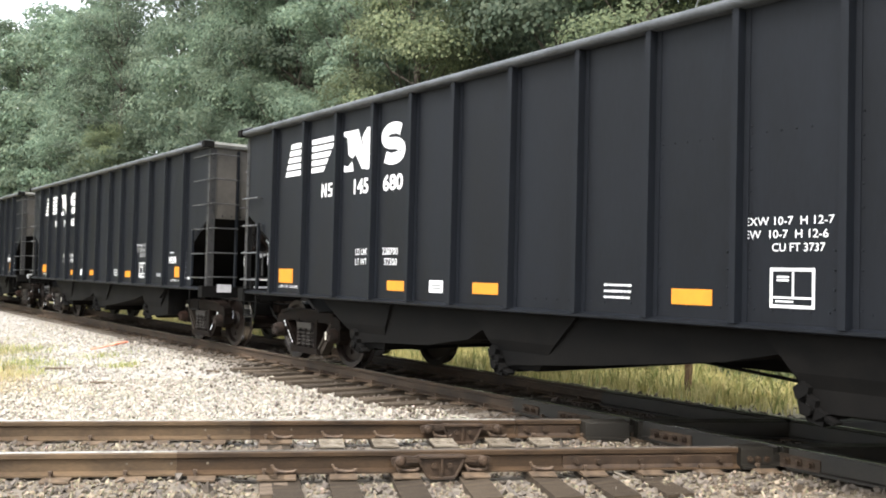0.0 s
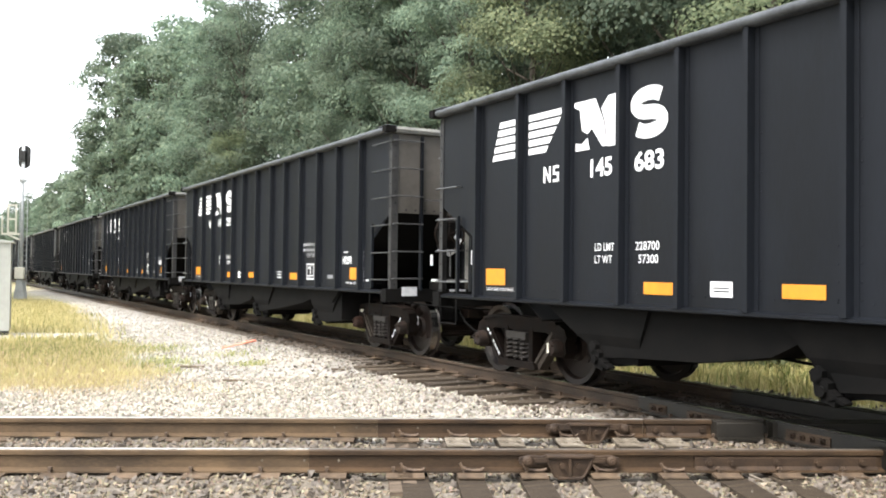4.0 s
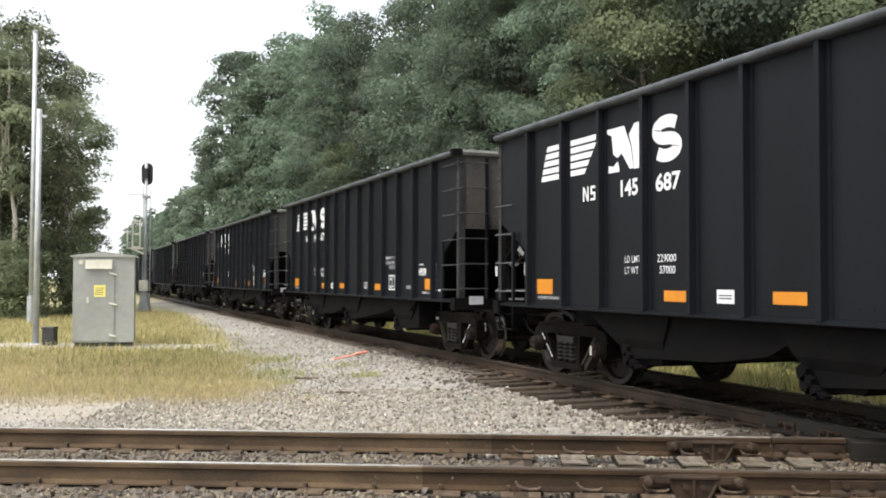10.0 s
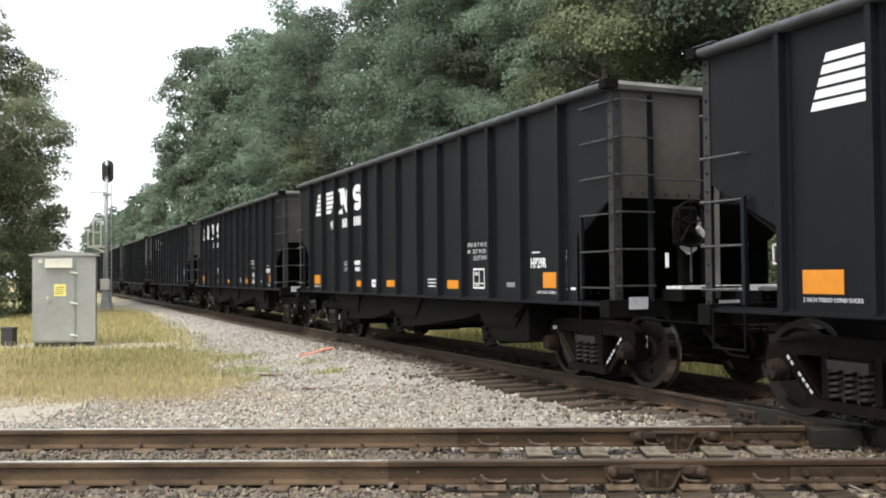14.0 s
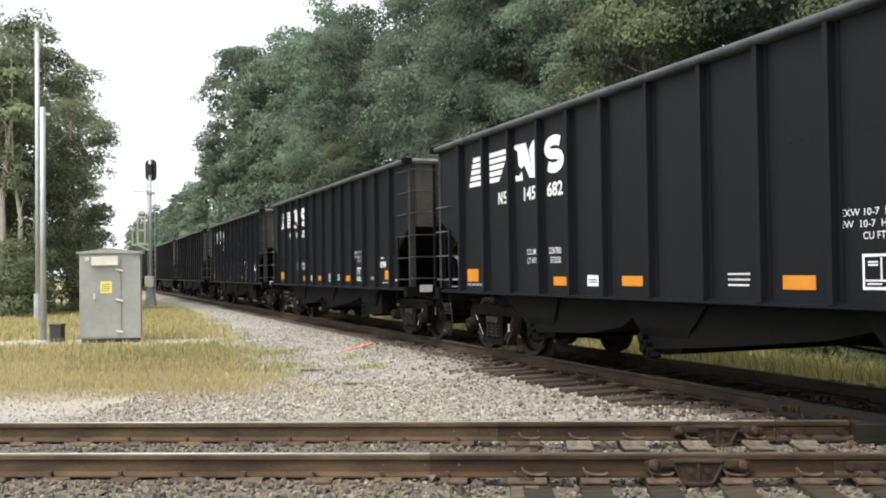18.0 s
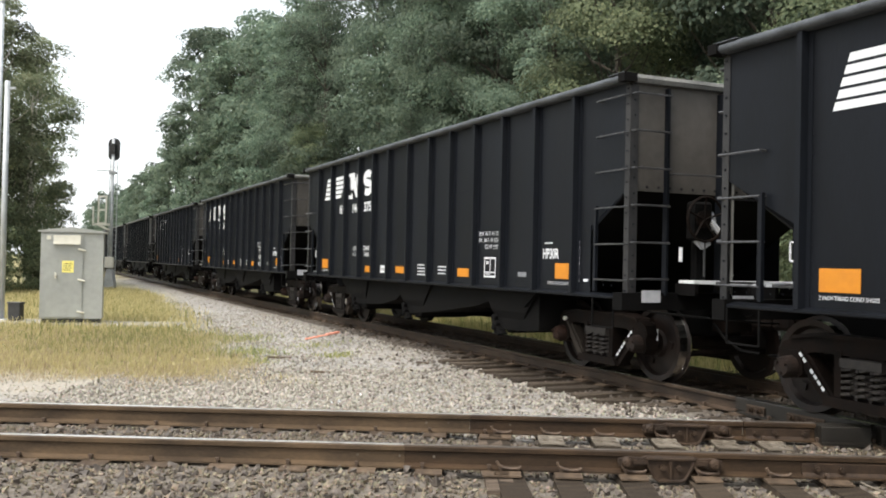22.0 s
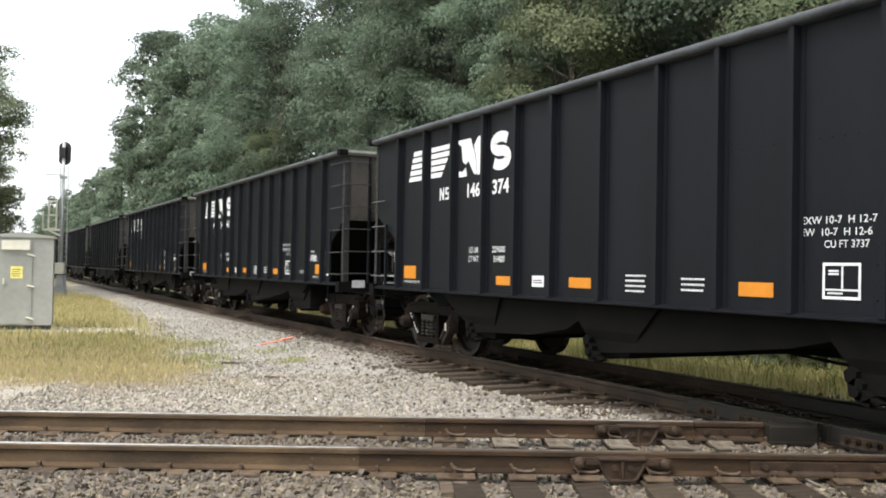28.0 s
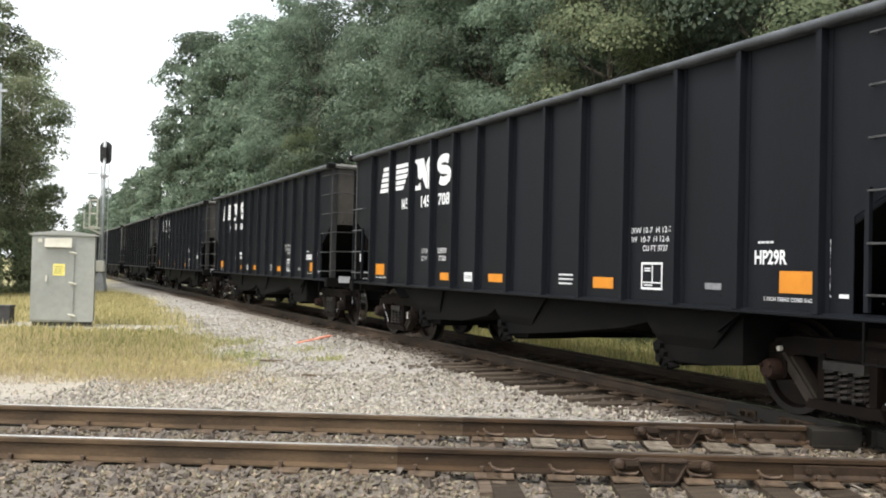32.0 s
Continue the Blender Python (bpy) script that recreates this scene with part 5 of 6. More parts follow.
def dress(car, k):
    """The markings that differ from car to car."""
    def put(body, x, z, h, squeeze=1.0):
        p = part("stencil_text", lettering(body, h), WHITE, car, "white stencilled lettering")
        p.matrix_basis = Matrix.Translation((mark_x(x), -PANEL - 0.004, z)) @ FLAT @ Matrix.Diagonal((squeeze, 1, 1, 1))

    bm = bmesh.new()          # the owner's initials before the number, as plain blocks
    y0, y1 = -PANEL - 0.005, -PANEL - 0.001
    c = 2.37
    box(bm, mark_x(c), mark_x(c + 0.03), y0, y1, 2.40, 2.585)
    box(bm, mark_x(c + 0.11), mark_x(c + 0.14), y0, y1, 2.40, 2.585)
    prism(bm, [(mark_x(c + 0.03), 2.585), (mark_x(c + 0.03), 2.53), (mark_x(c + 0.11), 2.40), (mark_x(c + 0.11), 2.455)], "y", y0 + 0.001, y1)
    part("owner_mark", bm, WHITE, car, "white block initial")
    bm = bmesh.new()
    c = 2.56
    for z in (2.40, 2.4775, 2.555):
        box(bm, mark_x(c), mark_x(c + 0.11), y0, y1, z, z + 0.03)
    box(bm, mark_x(c), mark_x(c + 0.03), y0, y1, 2.5075, 2.555)
    box(bm, mark_x(c + 0.08), mark_x(c + 0.11), y0, y1, 2.43, 2.4775)
    part("owner_mark", bm, WHITE, car, "white block initial")
    if k in CARS:
        a, b, load, weight, code = CARS[k]
        put(a, 3.21, 2.40, 0.185, 1.08)
        put(b, 3.98, 2.40, 0.185, 1.16)
        put(load, 4.005, 1.60, 0.085)
        put(weight, 4.05, 1.47, 0.085)
        put(code, 11.37, 1.47, 0.125, 0.8)
    else:
        bm = bmesh.new()
        for x, z, w, h in ((3.22, 2.40, 0.4, 0.185), (3.98, 2.40, 0.45, 0.185), (4.0, 1.60, 0.32, 0.085), (4.05, 1.47, 0.28, 0.085)) + (((11.40, 1.47, 0.42, 0.125),) if k != 5 else ()):
            c = 0.0
            while c < w - 0.01:
                box(bm, mark_x(x) + c, mark_x(x) + c + h * 0.45, y0, y1, z, z + h)
                c += h * 0.72
        part("stencil_text", bm, WHITE, car, "white stencilled figures")
        if k == 5:
            put("HP29R", 11.37, 1.47, 0.125, 0.8)
    if k in (7, 8, 9, 10, 11):
        bm = bmesh.new()
        for r in range(4):
            c = 0.0
            while c < 0.32:
                l = 0.02 + 0.03 * random.random()
                box(bm, mark_x(6.96) + c, mark_x(6.96) + min(c + l, 0.34), y0, y1, 1.32 - 0.055 * r, 1.339 - 0.055 * r)
                c += l + 0.012
        part("small_print", bm, WHITE, car, "rows of small white print")


TRAIN = {}
first = build_car()
for k in range(FIRST_CAR, LAST_CAR + 1):
    TRAIN[k] = first if k == FIRST_CAR else copy_thing(first, Matrix.Identity(4))
for k, car in TRAIN.items():
    car.matrix_basis = car_pose(k, 0)
    dress(car, k)

# ---- lineside things ----
def equipment_cabinet():
    c = thing("equipment_cabinet", "weathered aluminium trackside equipment cabinet on a concrete pad in dry grass", "cabinet")
    c.matrix_basis = pose(-9.62, 22.75, GROUND + 0.05, 0, 0, 19)
    w, d, h = 0.70, 0.42, 2.16
    bm = bmesh.new()
    box(bm, -w, w, -d, d, 0.10, h)
    part("body", bm, ALU, c)
    bm = bmesh.new()
    box(bm, -w + 0.04, w - 0.04, -d + 0.06, d - 0.06, 0.0, 0.10)
    part("plinth", bm, BLACK_PLASTIC, c)
    bm = bmesh.new()
    prism(bm, [(-w - 0.07, h), (w + 0.07, h), (w + 0.07, h + 0.03), (0.0, h + 0.13), (-w - 0.07, h + 0.03)], "y", -d - 0.06, d + 0.06)
    part("roof", bm, ALU, c)
    bm = bmesh.new()
    box(bm, -w + 0.03, 0.24, -d - 0.025, -d - 0.002, 0.14, h - 0.05)
    door = part("door", bm, ALU, c, "flat aluminium door")
    for z in (0.26, 1.02, 1.75):
        bm = bmesh.new()
        rod(bm, (0.13, -d - 0.05, z + 0.02), (0.30, -d - 0.05, z - 0.02), 0.022, 8)
        part("hinge", bm, PALE_PLATE, door, "bright hinge")
    bm = bmesh.new()
    rod(bm, (-0.36, -d - 0.03, 1.1), (-0.36, -d - 0.09, 1.1), 0.025, 8)
    box(bm, -0.38, -0.34, -d - 0.09, -d - 0.07, 1.06, 1.20)
    part("handle", bm, PALE_PLATE, door, "bright handle")
    part("notice", one_box(-0.22, 0.04, -d - 0.031, -d - 0.026, 1.20, 1.48), YELLOW, door, "yellow warning notice")
    bm = bmesh.new()
    for k in range(4):
        box(bm, -0.19, -0.02 + 0.02 * (k % 2), -d - 0.034, -d - 0.0315, 1.25 + 0.05 * k, 1.265 + 0.05 * k)
    part("notice_print", bm, BLACK_PLASTIC, door)
    bm = bmesh.new()
    prism(bm, [(-0.42, 1.88), (0.18, 1.88), (0.18, 2.10), (-0.42, 2.08)], "y", -d - 0.06, -d - 0.026)
    box(bm, -0.42, 0.18, -d - 0.10, -d - 0.06, 1.87, 1.90)
    part("vent_hood", bm, PALE_PLATE, c, "cream vent hood")
    bm = bmesh.new()
    box(bm, -0.57, -0.48, -d - 0.05, -d - 0.002, 1.98, 2.07)
    part("lamp", bm, PALE_PLATE, c)
    pad = part("concrete_pad", one_box(-12.6, -7.0, 22.2, 23.5, GROUND - 0.1, GROUND + 0.04, bevel=0.02), CONCRETE)
    tagged(pad, "pale concrete pad under the equipment cabinet", "concrete pad")


equipment_cabinet()

junction_box = thing("junction_box", "small black plastic junction box beside the cabinet", "junction box")
junction_box.matrix_basis = pose(-11.0, 22.75, GROUND + 0.05)
part("body", one_box(-0.15, 0.15, -0.12, 0.12, 0.0, 0.42, bevel=0.015), BLACK_PLASTIC, junction_box)
part("lid", one_box(-0.165, 0.165, -0.135, 0.135, 0.40, 0.45, bevel=0.01), BLACK_PLASTIC, junction_box)

tall_pole = thing("pole", "tall thin galvanised steel pole in the grass", "pole", "steel poles")
tall_pole.matrix_basis = pose(-16.75, 33.1, GROUND)
part("shaft", rod(bmesh.new(), (0, 0, 0), (0, 0, 10.6), 0.085, 12, 0.075), POLE_GREY, tall_pole, "", True)
part("sleeve", rod(bmesh.new(), (0, 0, 0), (0, 0, 1.05), 0.14, 12), POLE_GREY, tall_pole)
part("cap", rod(bmesh.new(), (0, 0, 10.6), (0, 0, 10.66), 0.095, 10), POLE_GREY, tall_pole)

short_pole = thing("pole", "galvanised steel pole with a top bracket beside the cabinet", "pole", "steel poles")
short_pole.matrix_basis = pose(-11.53, 23.1, GROUND)
part("shaft", rod(bmesh.new(), (0, 0, 0), (0, 0, 5.95), 0.075, 12, 0.065), POLE_GREY, short_pole, "", True)
part("base_plate", one_box(-0.16, 0.16, -0.16, 0.16, 0.0, 0.06, bevel=0.01), POLE_GREY, short_pole)
part("bracket", one_box(-0.03, 0.20, -0.03, 0.03, 5.74, 5.80), POLE_GREY, short_pole)


def signal():
    m = thing("railway_signal", "grey railway signal mast with a dark signal head, seen from behind", "signal")
    m.matrix_basis = pose(-17.75, 46.6, GROUND, 0, 0, 0)
    part("mast", rod(bmesh.new(), (0, 0, 0.3), (0, 0, 7.55), 0.085, 12, 0.075), POLE_GREY, m, "", True)
    bm = bmesh.new()
    prism(bm, [(-0.26, 0), (0.26, 0), (0.26, 0.12), (0.13, 1.0), (-0.13, 1.0), (-0.26, 0.12)], "y", -0.2, 0.2)
    part("base_casting", bm, POLE_GREY, m)
    bm = bmesh.new()
    pts = []
    for i in range(24):
        a = 2 * math.pi * i / 24
        pts.append((0.30 * math.cos(a), 6.97 + 0.27 * math.sin(a) + (0.30 if math.sin(a) >= 0 else -0.30)))
    prism(bm, pts, "y", 0.12, 0.15)
    head = part("backboard", bm, BLACK_PLASTIC, m, "black oblong signal backboard")
    for k in (-1, 0, 1):
        bm = bmesh.new()
        rod(bm, (0, 0.15, 6.97 + 0.3 * k), (0, 0.42, 6.97 + 0.3 * k), 0.11, 12)
        part("lamp_hood", bm, BLACK_PLASTIC, head)
    bm = bmesh.new()
    box(bm, -0.12, 0.12, -0.13, 0.1, 6.72, 7.24)
    part("lamp_case", bm, BLACK_PLASTIC, m)
    bm = bmesh.new()
    # ladder cage and arm
    for x in (-0.66, -0.28):
        box(bm, x - 0.035, x + 0.035, -0.03, 0.03, 3.25, 4.65)
    for z in (3.27, 3.93, 4.60):
        box(bm, -0.66, -0.28, -0.03, 0.03, z - 0.04, z + 0.04)
    part("maintainer_cage", bm, PALE_PLATE, m, "pale steel railing cage")
    bm = bmesh.new()
    box(bm, -0.95, 0.0, -0.04, 0.04, 3.16, 3.26)
    box(bm, -0.96, -0.90, -0.03, 0.03, 3.2, 4.1)
    prism(bm, [(0.0, 2.85), (0.0, 2.95), (-0.62, 3.2), (-0.70, 3.16)], "y", -0.03, 0.03)
    part("platform_arm", bm, PALE_PLATE, m)
    bm = bmesh.new()
    box(bm, -0.85, 0.0, -0.02, 0.02, 5.88, 5.93)
    box(bm, -0.16, 0.16, -0.1, 0.1, 5.72, 5.86)
    part("upper_bracket", bm, POLE_GREY, m)
    part("case", one_box(-0.22, 0.22, -0.26, -0.08, 1.05, 1.60, bevel=0.02), PALE_PLATE, m, "pale grey junction case")
    bm = bmesh.new()
    for k in range(22):
        box(bm, -0.18, 0.18, 0.14, 0.16, 0.6 + 0.26 * k, 0.62 + 0.26 * k)
    for x in (-0.19, 0.19):
        box(bm, x - 0.015, x + 0.015, 0.13, 0.17, 0.3, 6.4)
    part("ladder", bm, POLE_GREY, m)


signal()

marker = thing("marker_stick", "orange-red painted stick lying on the gravel", "stick")
marker.matrix_basis = pose(-3.05, 19.75, GROUND + 0.10, 0, -9, 34)
part("stick", one_box(-0.40, 0.40, -0.022, 0.022, -0.02, 0.012, bevel=0.006), RED_WOOD, marker)
part("flag", one_box(0.08, 0.36, -0.05, 0.045, 0.0125, 0.022), RED_WOOD, marker)

fence_post = thing("wooden_post", "old brown wooden post in the grass beyond the train", "post")
fence_post.matrix_basis = pose(6.0, 12.55, GROUND)
part("post", rod(bmesh.new(), (0, 0, -0.05), (0.02, 0, 1.55), 0.055, 9, 0.05), POST_WOOD, fence_post)


def slim_pole(x, y):
    """A pale pole with a short arm, standing before the wood."""
    p = thing("utility_pole", "slim pale pole at the edge of the wood", "pole")
    p.matrix_basis = pose(x, y, GROUND - 0.1)
    part("pole", rod(bmesh.new(), (0, 0, 0), (0, 0, 8.6), 0.055, 10, 0.045), POLE_GREY, p)
    part("arm", rod(bmesh.new(), (-0.22, 0.05, 8.1), (0.22, -0.05, 8.1), 0.025, 6), POLE_GREY, p)
    part("cap", rod(bmesh.new(), (0, 0, 8.6), (0, 0, 8.66), 0.06, 10), GALV, p)
    for top, foot in ((8.0, 2.6), (7.3, 2.2), (6.6, 1.7)):
        part("guy_wire", rod(bmesh.new(), (0, 0, top), (-foot, 0.9, 0.1), 0.009, 5), GALV, p, "thin pale guy wire")


slim_pole(7.64, 14.77)

# ---- trees ----
def leaf_cloud(clumps, count, size, seed, droop=0.25):
    """Leaf blades scattered over the shells of many clumps: each one a small folded blade of its own."""
    rng = np.random.default_rng(seed)
    c = np.array([k[:3] for k in clumps])
    r = np.array([k[3] for k in clumps])
    pick = rng.choice(len(clumps), count, p=r ** 2 / (r ** 2).sum())
    d = rng.normal(size=(count, 3))
    d /= np.linalg.norm(d, axis=1)[:, None]
    d[:, 2] = np.where(d[:, 2] < -0.35, -d[:, 2], d[:, 2])
    rad = r[pick] * rng.uniform(0.45, 1.12, count) ** 0.6
    at = c[pick] + d * rad[:, None] * np.array([1.0, 1.0, 0.72])
    # blade frame: normal roughly outward and up, tip drooping
    crown = (at - c.mean(axis=0)) * np.array([1, 1, 0.45])
    crown /= np.linalg.norm(crown, axis=1)[:, None] + 1e-6
    nrm = d * 0.95 + crown * 0.7 + rng.normal(scale=0.4, size=(count, 3)) + np.array([0, 0, 0.35])
    nrm /= np.linalg.norm(nrm, axis=1)[:, None]
    tip = np.cross(nrm, rng.normal(size=(count, 3)))
    tip /= np.linalg.norm(tip, axis=1)[:, None]
    tip[:, 2] -= droop
    side = np.cross(nrm, tip)
    s = size * rng.uniform(0.6, 1.35, count)[:, None]
    a = at - tip * s * 0.5
    b = at + side * s * 0.40 + nrm * s * 0.08
    e = at - side * s * 0.40 + nrm * s * 0.08
    f = at + tip * s * 0.55
    verts = np.stack([a, b, f, e], 1).reshape(-1, 3)
    i = np.arange(count)[:, None] * 4
    faces = (i + np.array([0, 1, 2, 3])).tolist()
    tone = rng.uniform(-0.36, 0.36, len(clumps))[pick]
    return verts.tolist(), faces, np.repeat(tone, 4)


def tree_meshes(height, spread, bare, clump_count, count, leaf, seed, bark=BARK, foliage=LEAF, lean=0.0):
    """A trunk with limbs and a crown of clumps round the limb ends."""
    rnd = random.Random(seed)
    wood = bmesh.new()
    pts = [Vector((lean * (i / 6) ** 2 * height * 0.1 + rnd.uniform(-0.12, 0.12) * i / 3, rnd.uniform(-0.12, 0.12) * i / 3, height * 0.9 * i / 6)) for i in range(7)]
    r0 = height * 0.014 + 0.05
    for i in range(6):
        rod(wood, pts[i], pts[i + 1], r0 * (1 - i / 6.6), 8, r0 * (1 - (i + 1) / 6.6))
    clumps = []
    for k in range(clump_count):
        f = bare + (1 - bare) * (k + rnd.random()) / clump_count
        z = f * height
        # widest in the lower middle, rounded top
        g = (f - bare) / (1 - bare)
        w = spread * (0.55 + 0.9 * g) if g < 0.4 else spread * 0.93 * math.sqrt(max(1 - ((g - 0.4) / 0.62) ** 2, 0.02))
        a = rnd.uniform(0, 2 * math.pi)
        d = w * math.sqrt(rnd.uniform(0.12, 1.0))
        stem = pts[0].lerp(pts[-1], min(f / 0.9, 1))
        end = Vector((stem.x + d * math.cos(a), stem.y + d * math.sin(a), z + rnd.uniform(-0.5, 0.5)))
        cr = rnd.uniform(0.55, 1.0) * (0.55 + spread * 0.20)
        clumps.append((*end, cr))
        if k % 3 == 0:
            start = pts[0].lerp(pts[-1], max(min(f / 0.9 - 0.14, 0.97), 0.05))
            mid = start.lerp(end, 0.5) + Vector((0, 0, -0.3))
            rod(wood, start, mid, r0 * 0.17, 5, r0 * 0.11)
            rod(wood, mid, end, r0 * 0.11, 5, r0 * 0.03)
    bmesh.ops.recalc_face_normals(wood, faces=wood.faces)
    trunk = bpy.data.meshes.new("trunk")
    wood.to_mesh(trunk)
    wood.free()
    trunk.materials.append(bark)
    v, f, tone = leaf_cloud(clumps, count, leaf, seed)
    crown = bpy.data.meshes.new("crown")
    crown.from_pydata(v, [], f)
    crown.attributes.new("tone", "FLOAT", "POINT").data.foreach_set("value", tone.astype(np.float32))
    crown.materials.append(foliage)
    return trunk, crown


def plant(meshes, x, y, scale, turn, label, group, name="tree", base=GROUND):
    t = thing(name, label, "tree" if name == "tree" else "bush", group)
    t.matrix_basis = pose(x, y, base - 0.05, 0, 0, turn) @ Matrix.Diagonal((scale, scale, scale, 1))
    part("trunk", meshes[0], BARK, t)
    part("crown", meshes[1], LEAF, t)
    return t


NEAR_TREES = [tree_meshes(19 + i, 3.6, 0.08, 140, 80000, 0.092, 20 + i) for i in range(3)]
MID_TREES = [tree_meshes(19 + i, 3.7, 0.08, 130, 38000, 0.135, 25 + i) for i in range(2)]
PALE_TREE = tree_meshes(13, 3.0, 0.08, 110, 75000, 0.072, 40, BARK, LEAF_PALE)
FAR_TREES = [tree_meshes(20 + i, 4.0, 0.10, 110, 17000, 0.215, 30 + i) for i in range(3)]
SLIM_TREES = [tree_meshes(13.5, 2.4, 0.16, 85, 22000, 0.125, 50 + i, PALE_BARK, LEAF_AIRY) for i in range(2)]
DISTANT_TREES = [tree_meshes(20 + i, 4.0, 0.08, 80, 5000, 0.42, 33 + i) for i in range(2)]
HIGH_TREE = tree_meshes(21, 3.6, 0.40, 100, 26000, 0.195, 36)
SPINDLY = tree_meshes(11.5, 1.1, 0.55, 16, 1500, 0.16, 55, PALE_BARK, LEAF_AIRY, 0.5)
BUSH = tree_meshes(2.6, 1.3, 0.05, 40, 6000, 0.095, 60, BARK, LEAF_PALE)


def wood_edge():
    rnd = random.Random(8)
    label = "tall leafy green tree at the edge of the wood"
    s = 3.0
    while s < 60:
        p = on_line(s, 15.0 + rnd.uniform(-0.8, 1.2))
        plant(rnd.choice(NEAR_TREES if s < 33 else MID_TREES), p.x, p.y, rnd.uniform(0.92, 1.06) * (1 if s < 36 else 0.87 if s < 44 else 0.83), rnd.uniform(0, 360), label, "wood edge trees")
        s += 4.6 + rnd.uniform(-0.6, 0.8)
    for s, lat, k in ((61.5, 15.6, 0.88), (66.5, 15.9, 0.92), (72.0, 15.9, 0.97), (77.5, 16.2, 0.95), (70.0, 19.5, 0.98), (79.0, 19.5, 0.98), (79.5, 14.4, 0.97), (74.5, 14.7, 0.96), (81.0, 16.0, 0.55), (84.5, 17.0, 0.62), (88.5, 16.6, 0.6), (93.0, 15.6, 0.58)):
        p = on_line(s, lat)
        plant(rnd.choice(FAR_TREES), p.x, p.y, k, rnd.uniform(0, 360), label, "wood edge trees")
    p = on_line(83.0, 13.4)
    plant(HIGH_TREE, p.x, p.y, 1.0, 40, "tall tree with a high overhanging crown", "wood edge trees")
    s = 90.0
    while s < 225:
        p = on_line(s, 14.2 + rnd.uniform(-1.0, 1.5))
        plant(rnd.choice(DISTANT_TREES), p.x, p.y, rnd.uniform(0.50, 0.64), rnd.uniform(0, 360), "lower green tree far along the railway", "far trees")
        s += 4.5 + rnd.uniform(-1, 1)
    s = 0
    while s < 66:
        p = on_line(s, 21.0 + rnd.uniform(-1, 1))
        plant(rnd.choice(FAR_TREES), p.x, p.y, rnd.uniform(0.92, 1.02) * (1 if s < 34 else 0.82), rnd.uniform(0, 360), "tall green tree deeper in the wood", "wood trees")
        s += 5.5 + rnd.uniform(-1, 1)
    s = -5
    while s < 60:
        p = on_line(s, 25.5 + rnd.uniform(-1, 1))
        plant(rnd.choice(FAR_TREES), p.x, p.y, rnd.uniform(0.85, 0.98) * (1 if s < 34 else 0.82), rnd.uniform(0, 360), "tall green tree deeper in the wood", "wood trees")
        s += 4.2 + rnd.uniform(-0.6, 0.6)
    for s, lat, k in ((23.2, 13.4, 0.66), (27.0, 13.5, 0.58), (31.5, 13.6, 0.60)):
        p = on_line(s, lat)
        plant(NEAR_TREES[0], p.x, p.y, k, s * 50, "lower leafy green tree before the wood", "low green trees")
    for s, lat, k in ((19.7, 13.2, 0.90), (48.6, 13.6, 0.66), (12.0, 13.4, 0.85)):
        p = on_line(s, lat)
        plant(PALE_TREE, p.x, p.y, k, s * 40, "lower yellow-green tree before the wood", "pale trees")
    for s, lat, k in ((3.0, 13.6, 0.9), (5.5, 13.9, 1.0), (8.0, 14.0, 0.8), (0.0, 13.8, 1.1), (14, 14.3, 0.9), (19, 14.0, 0.8), (6.5, 12.6, 0.6), (9.2, 12.9, 0.7), (10.9, 12.3, 0.62), (12.1, 12.8, 0.8), (13.4, 12.4, 0.7), (15.2, 12.9, 0.75), (16.9, 12.5, 0.6), (21.5, 12.8, 0.7), (24.0, 12.6, 0.6)):
        p = on_line(s, lat)
        plant(BUSH, p.x, p.y, k, s * 70, "green bush in the dry grass behind the train", "bushes", "bush")


def left_wood():
    rnd = random.Random(12)
    spots = ((-20.8, 41, 0.98), (-23.0, 39.0, 1.05), (-26.0, 40, 1.05), (-24.0, 45, 1.02), (-23.4, 50, 0.97), (-28.5, 44, 1.1), (-31, 40, 1.05), (-27, 51, 1.0), (-34, 46, 1.1), (-26.2, 56, 0.95), (-36, 41, 1.1))
    for i, (x, y, k) in enumerate(spots):
        plant(SLIM_TREES[i % 2], x, y, k, rnd.uniform(0, 360), "slim tree with a pale bare trunk and green crown", "trees by the poles")
    for x, y, k in ((-19.5, 37.0, 1.0), (-21.5, 36.5, 1.2), (-23.8, 36.2, 1.1), (-26.5, 36.8, 1.3), (-29, 37.5, 1.3), (-20.0, 39, 1.2), (-19.6, 43, 1.1), (-20.5, 46.5, 1.2), (-18.9, 41, 0.8)):
        plant(BUSH, x, y, k, rnd.uniform(0, 360), "bright green bush at the foot of the trees", "bushes", "bush")


wood_edge()
left_wood()
for x, y, k, r in ((-21.0, 38.2, 1.0, 30), (-20.2, 38.6, 0.8, 200), (-24.6, 38.0, 1.05, 110), (-23.4, 37.6, 0.9, 300)):
    plant(SPINDLY, x, y, k, r, "thin pale bare-stemmed young tree", "thin young trees")

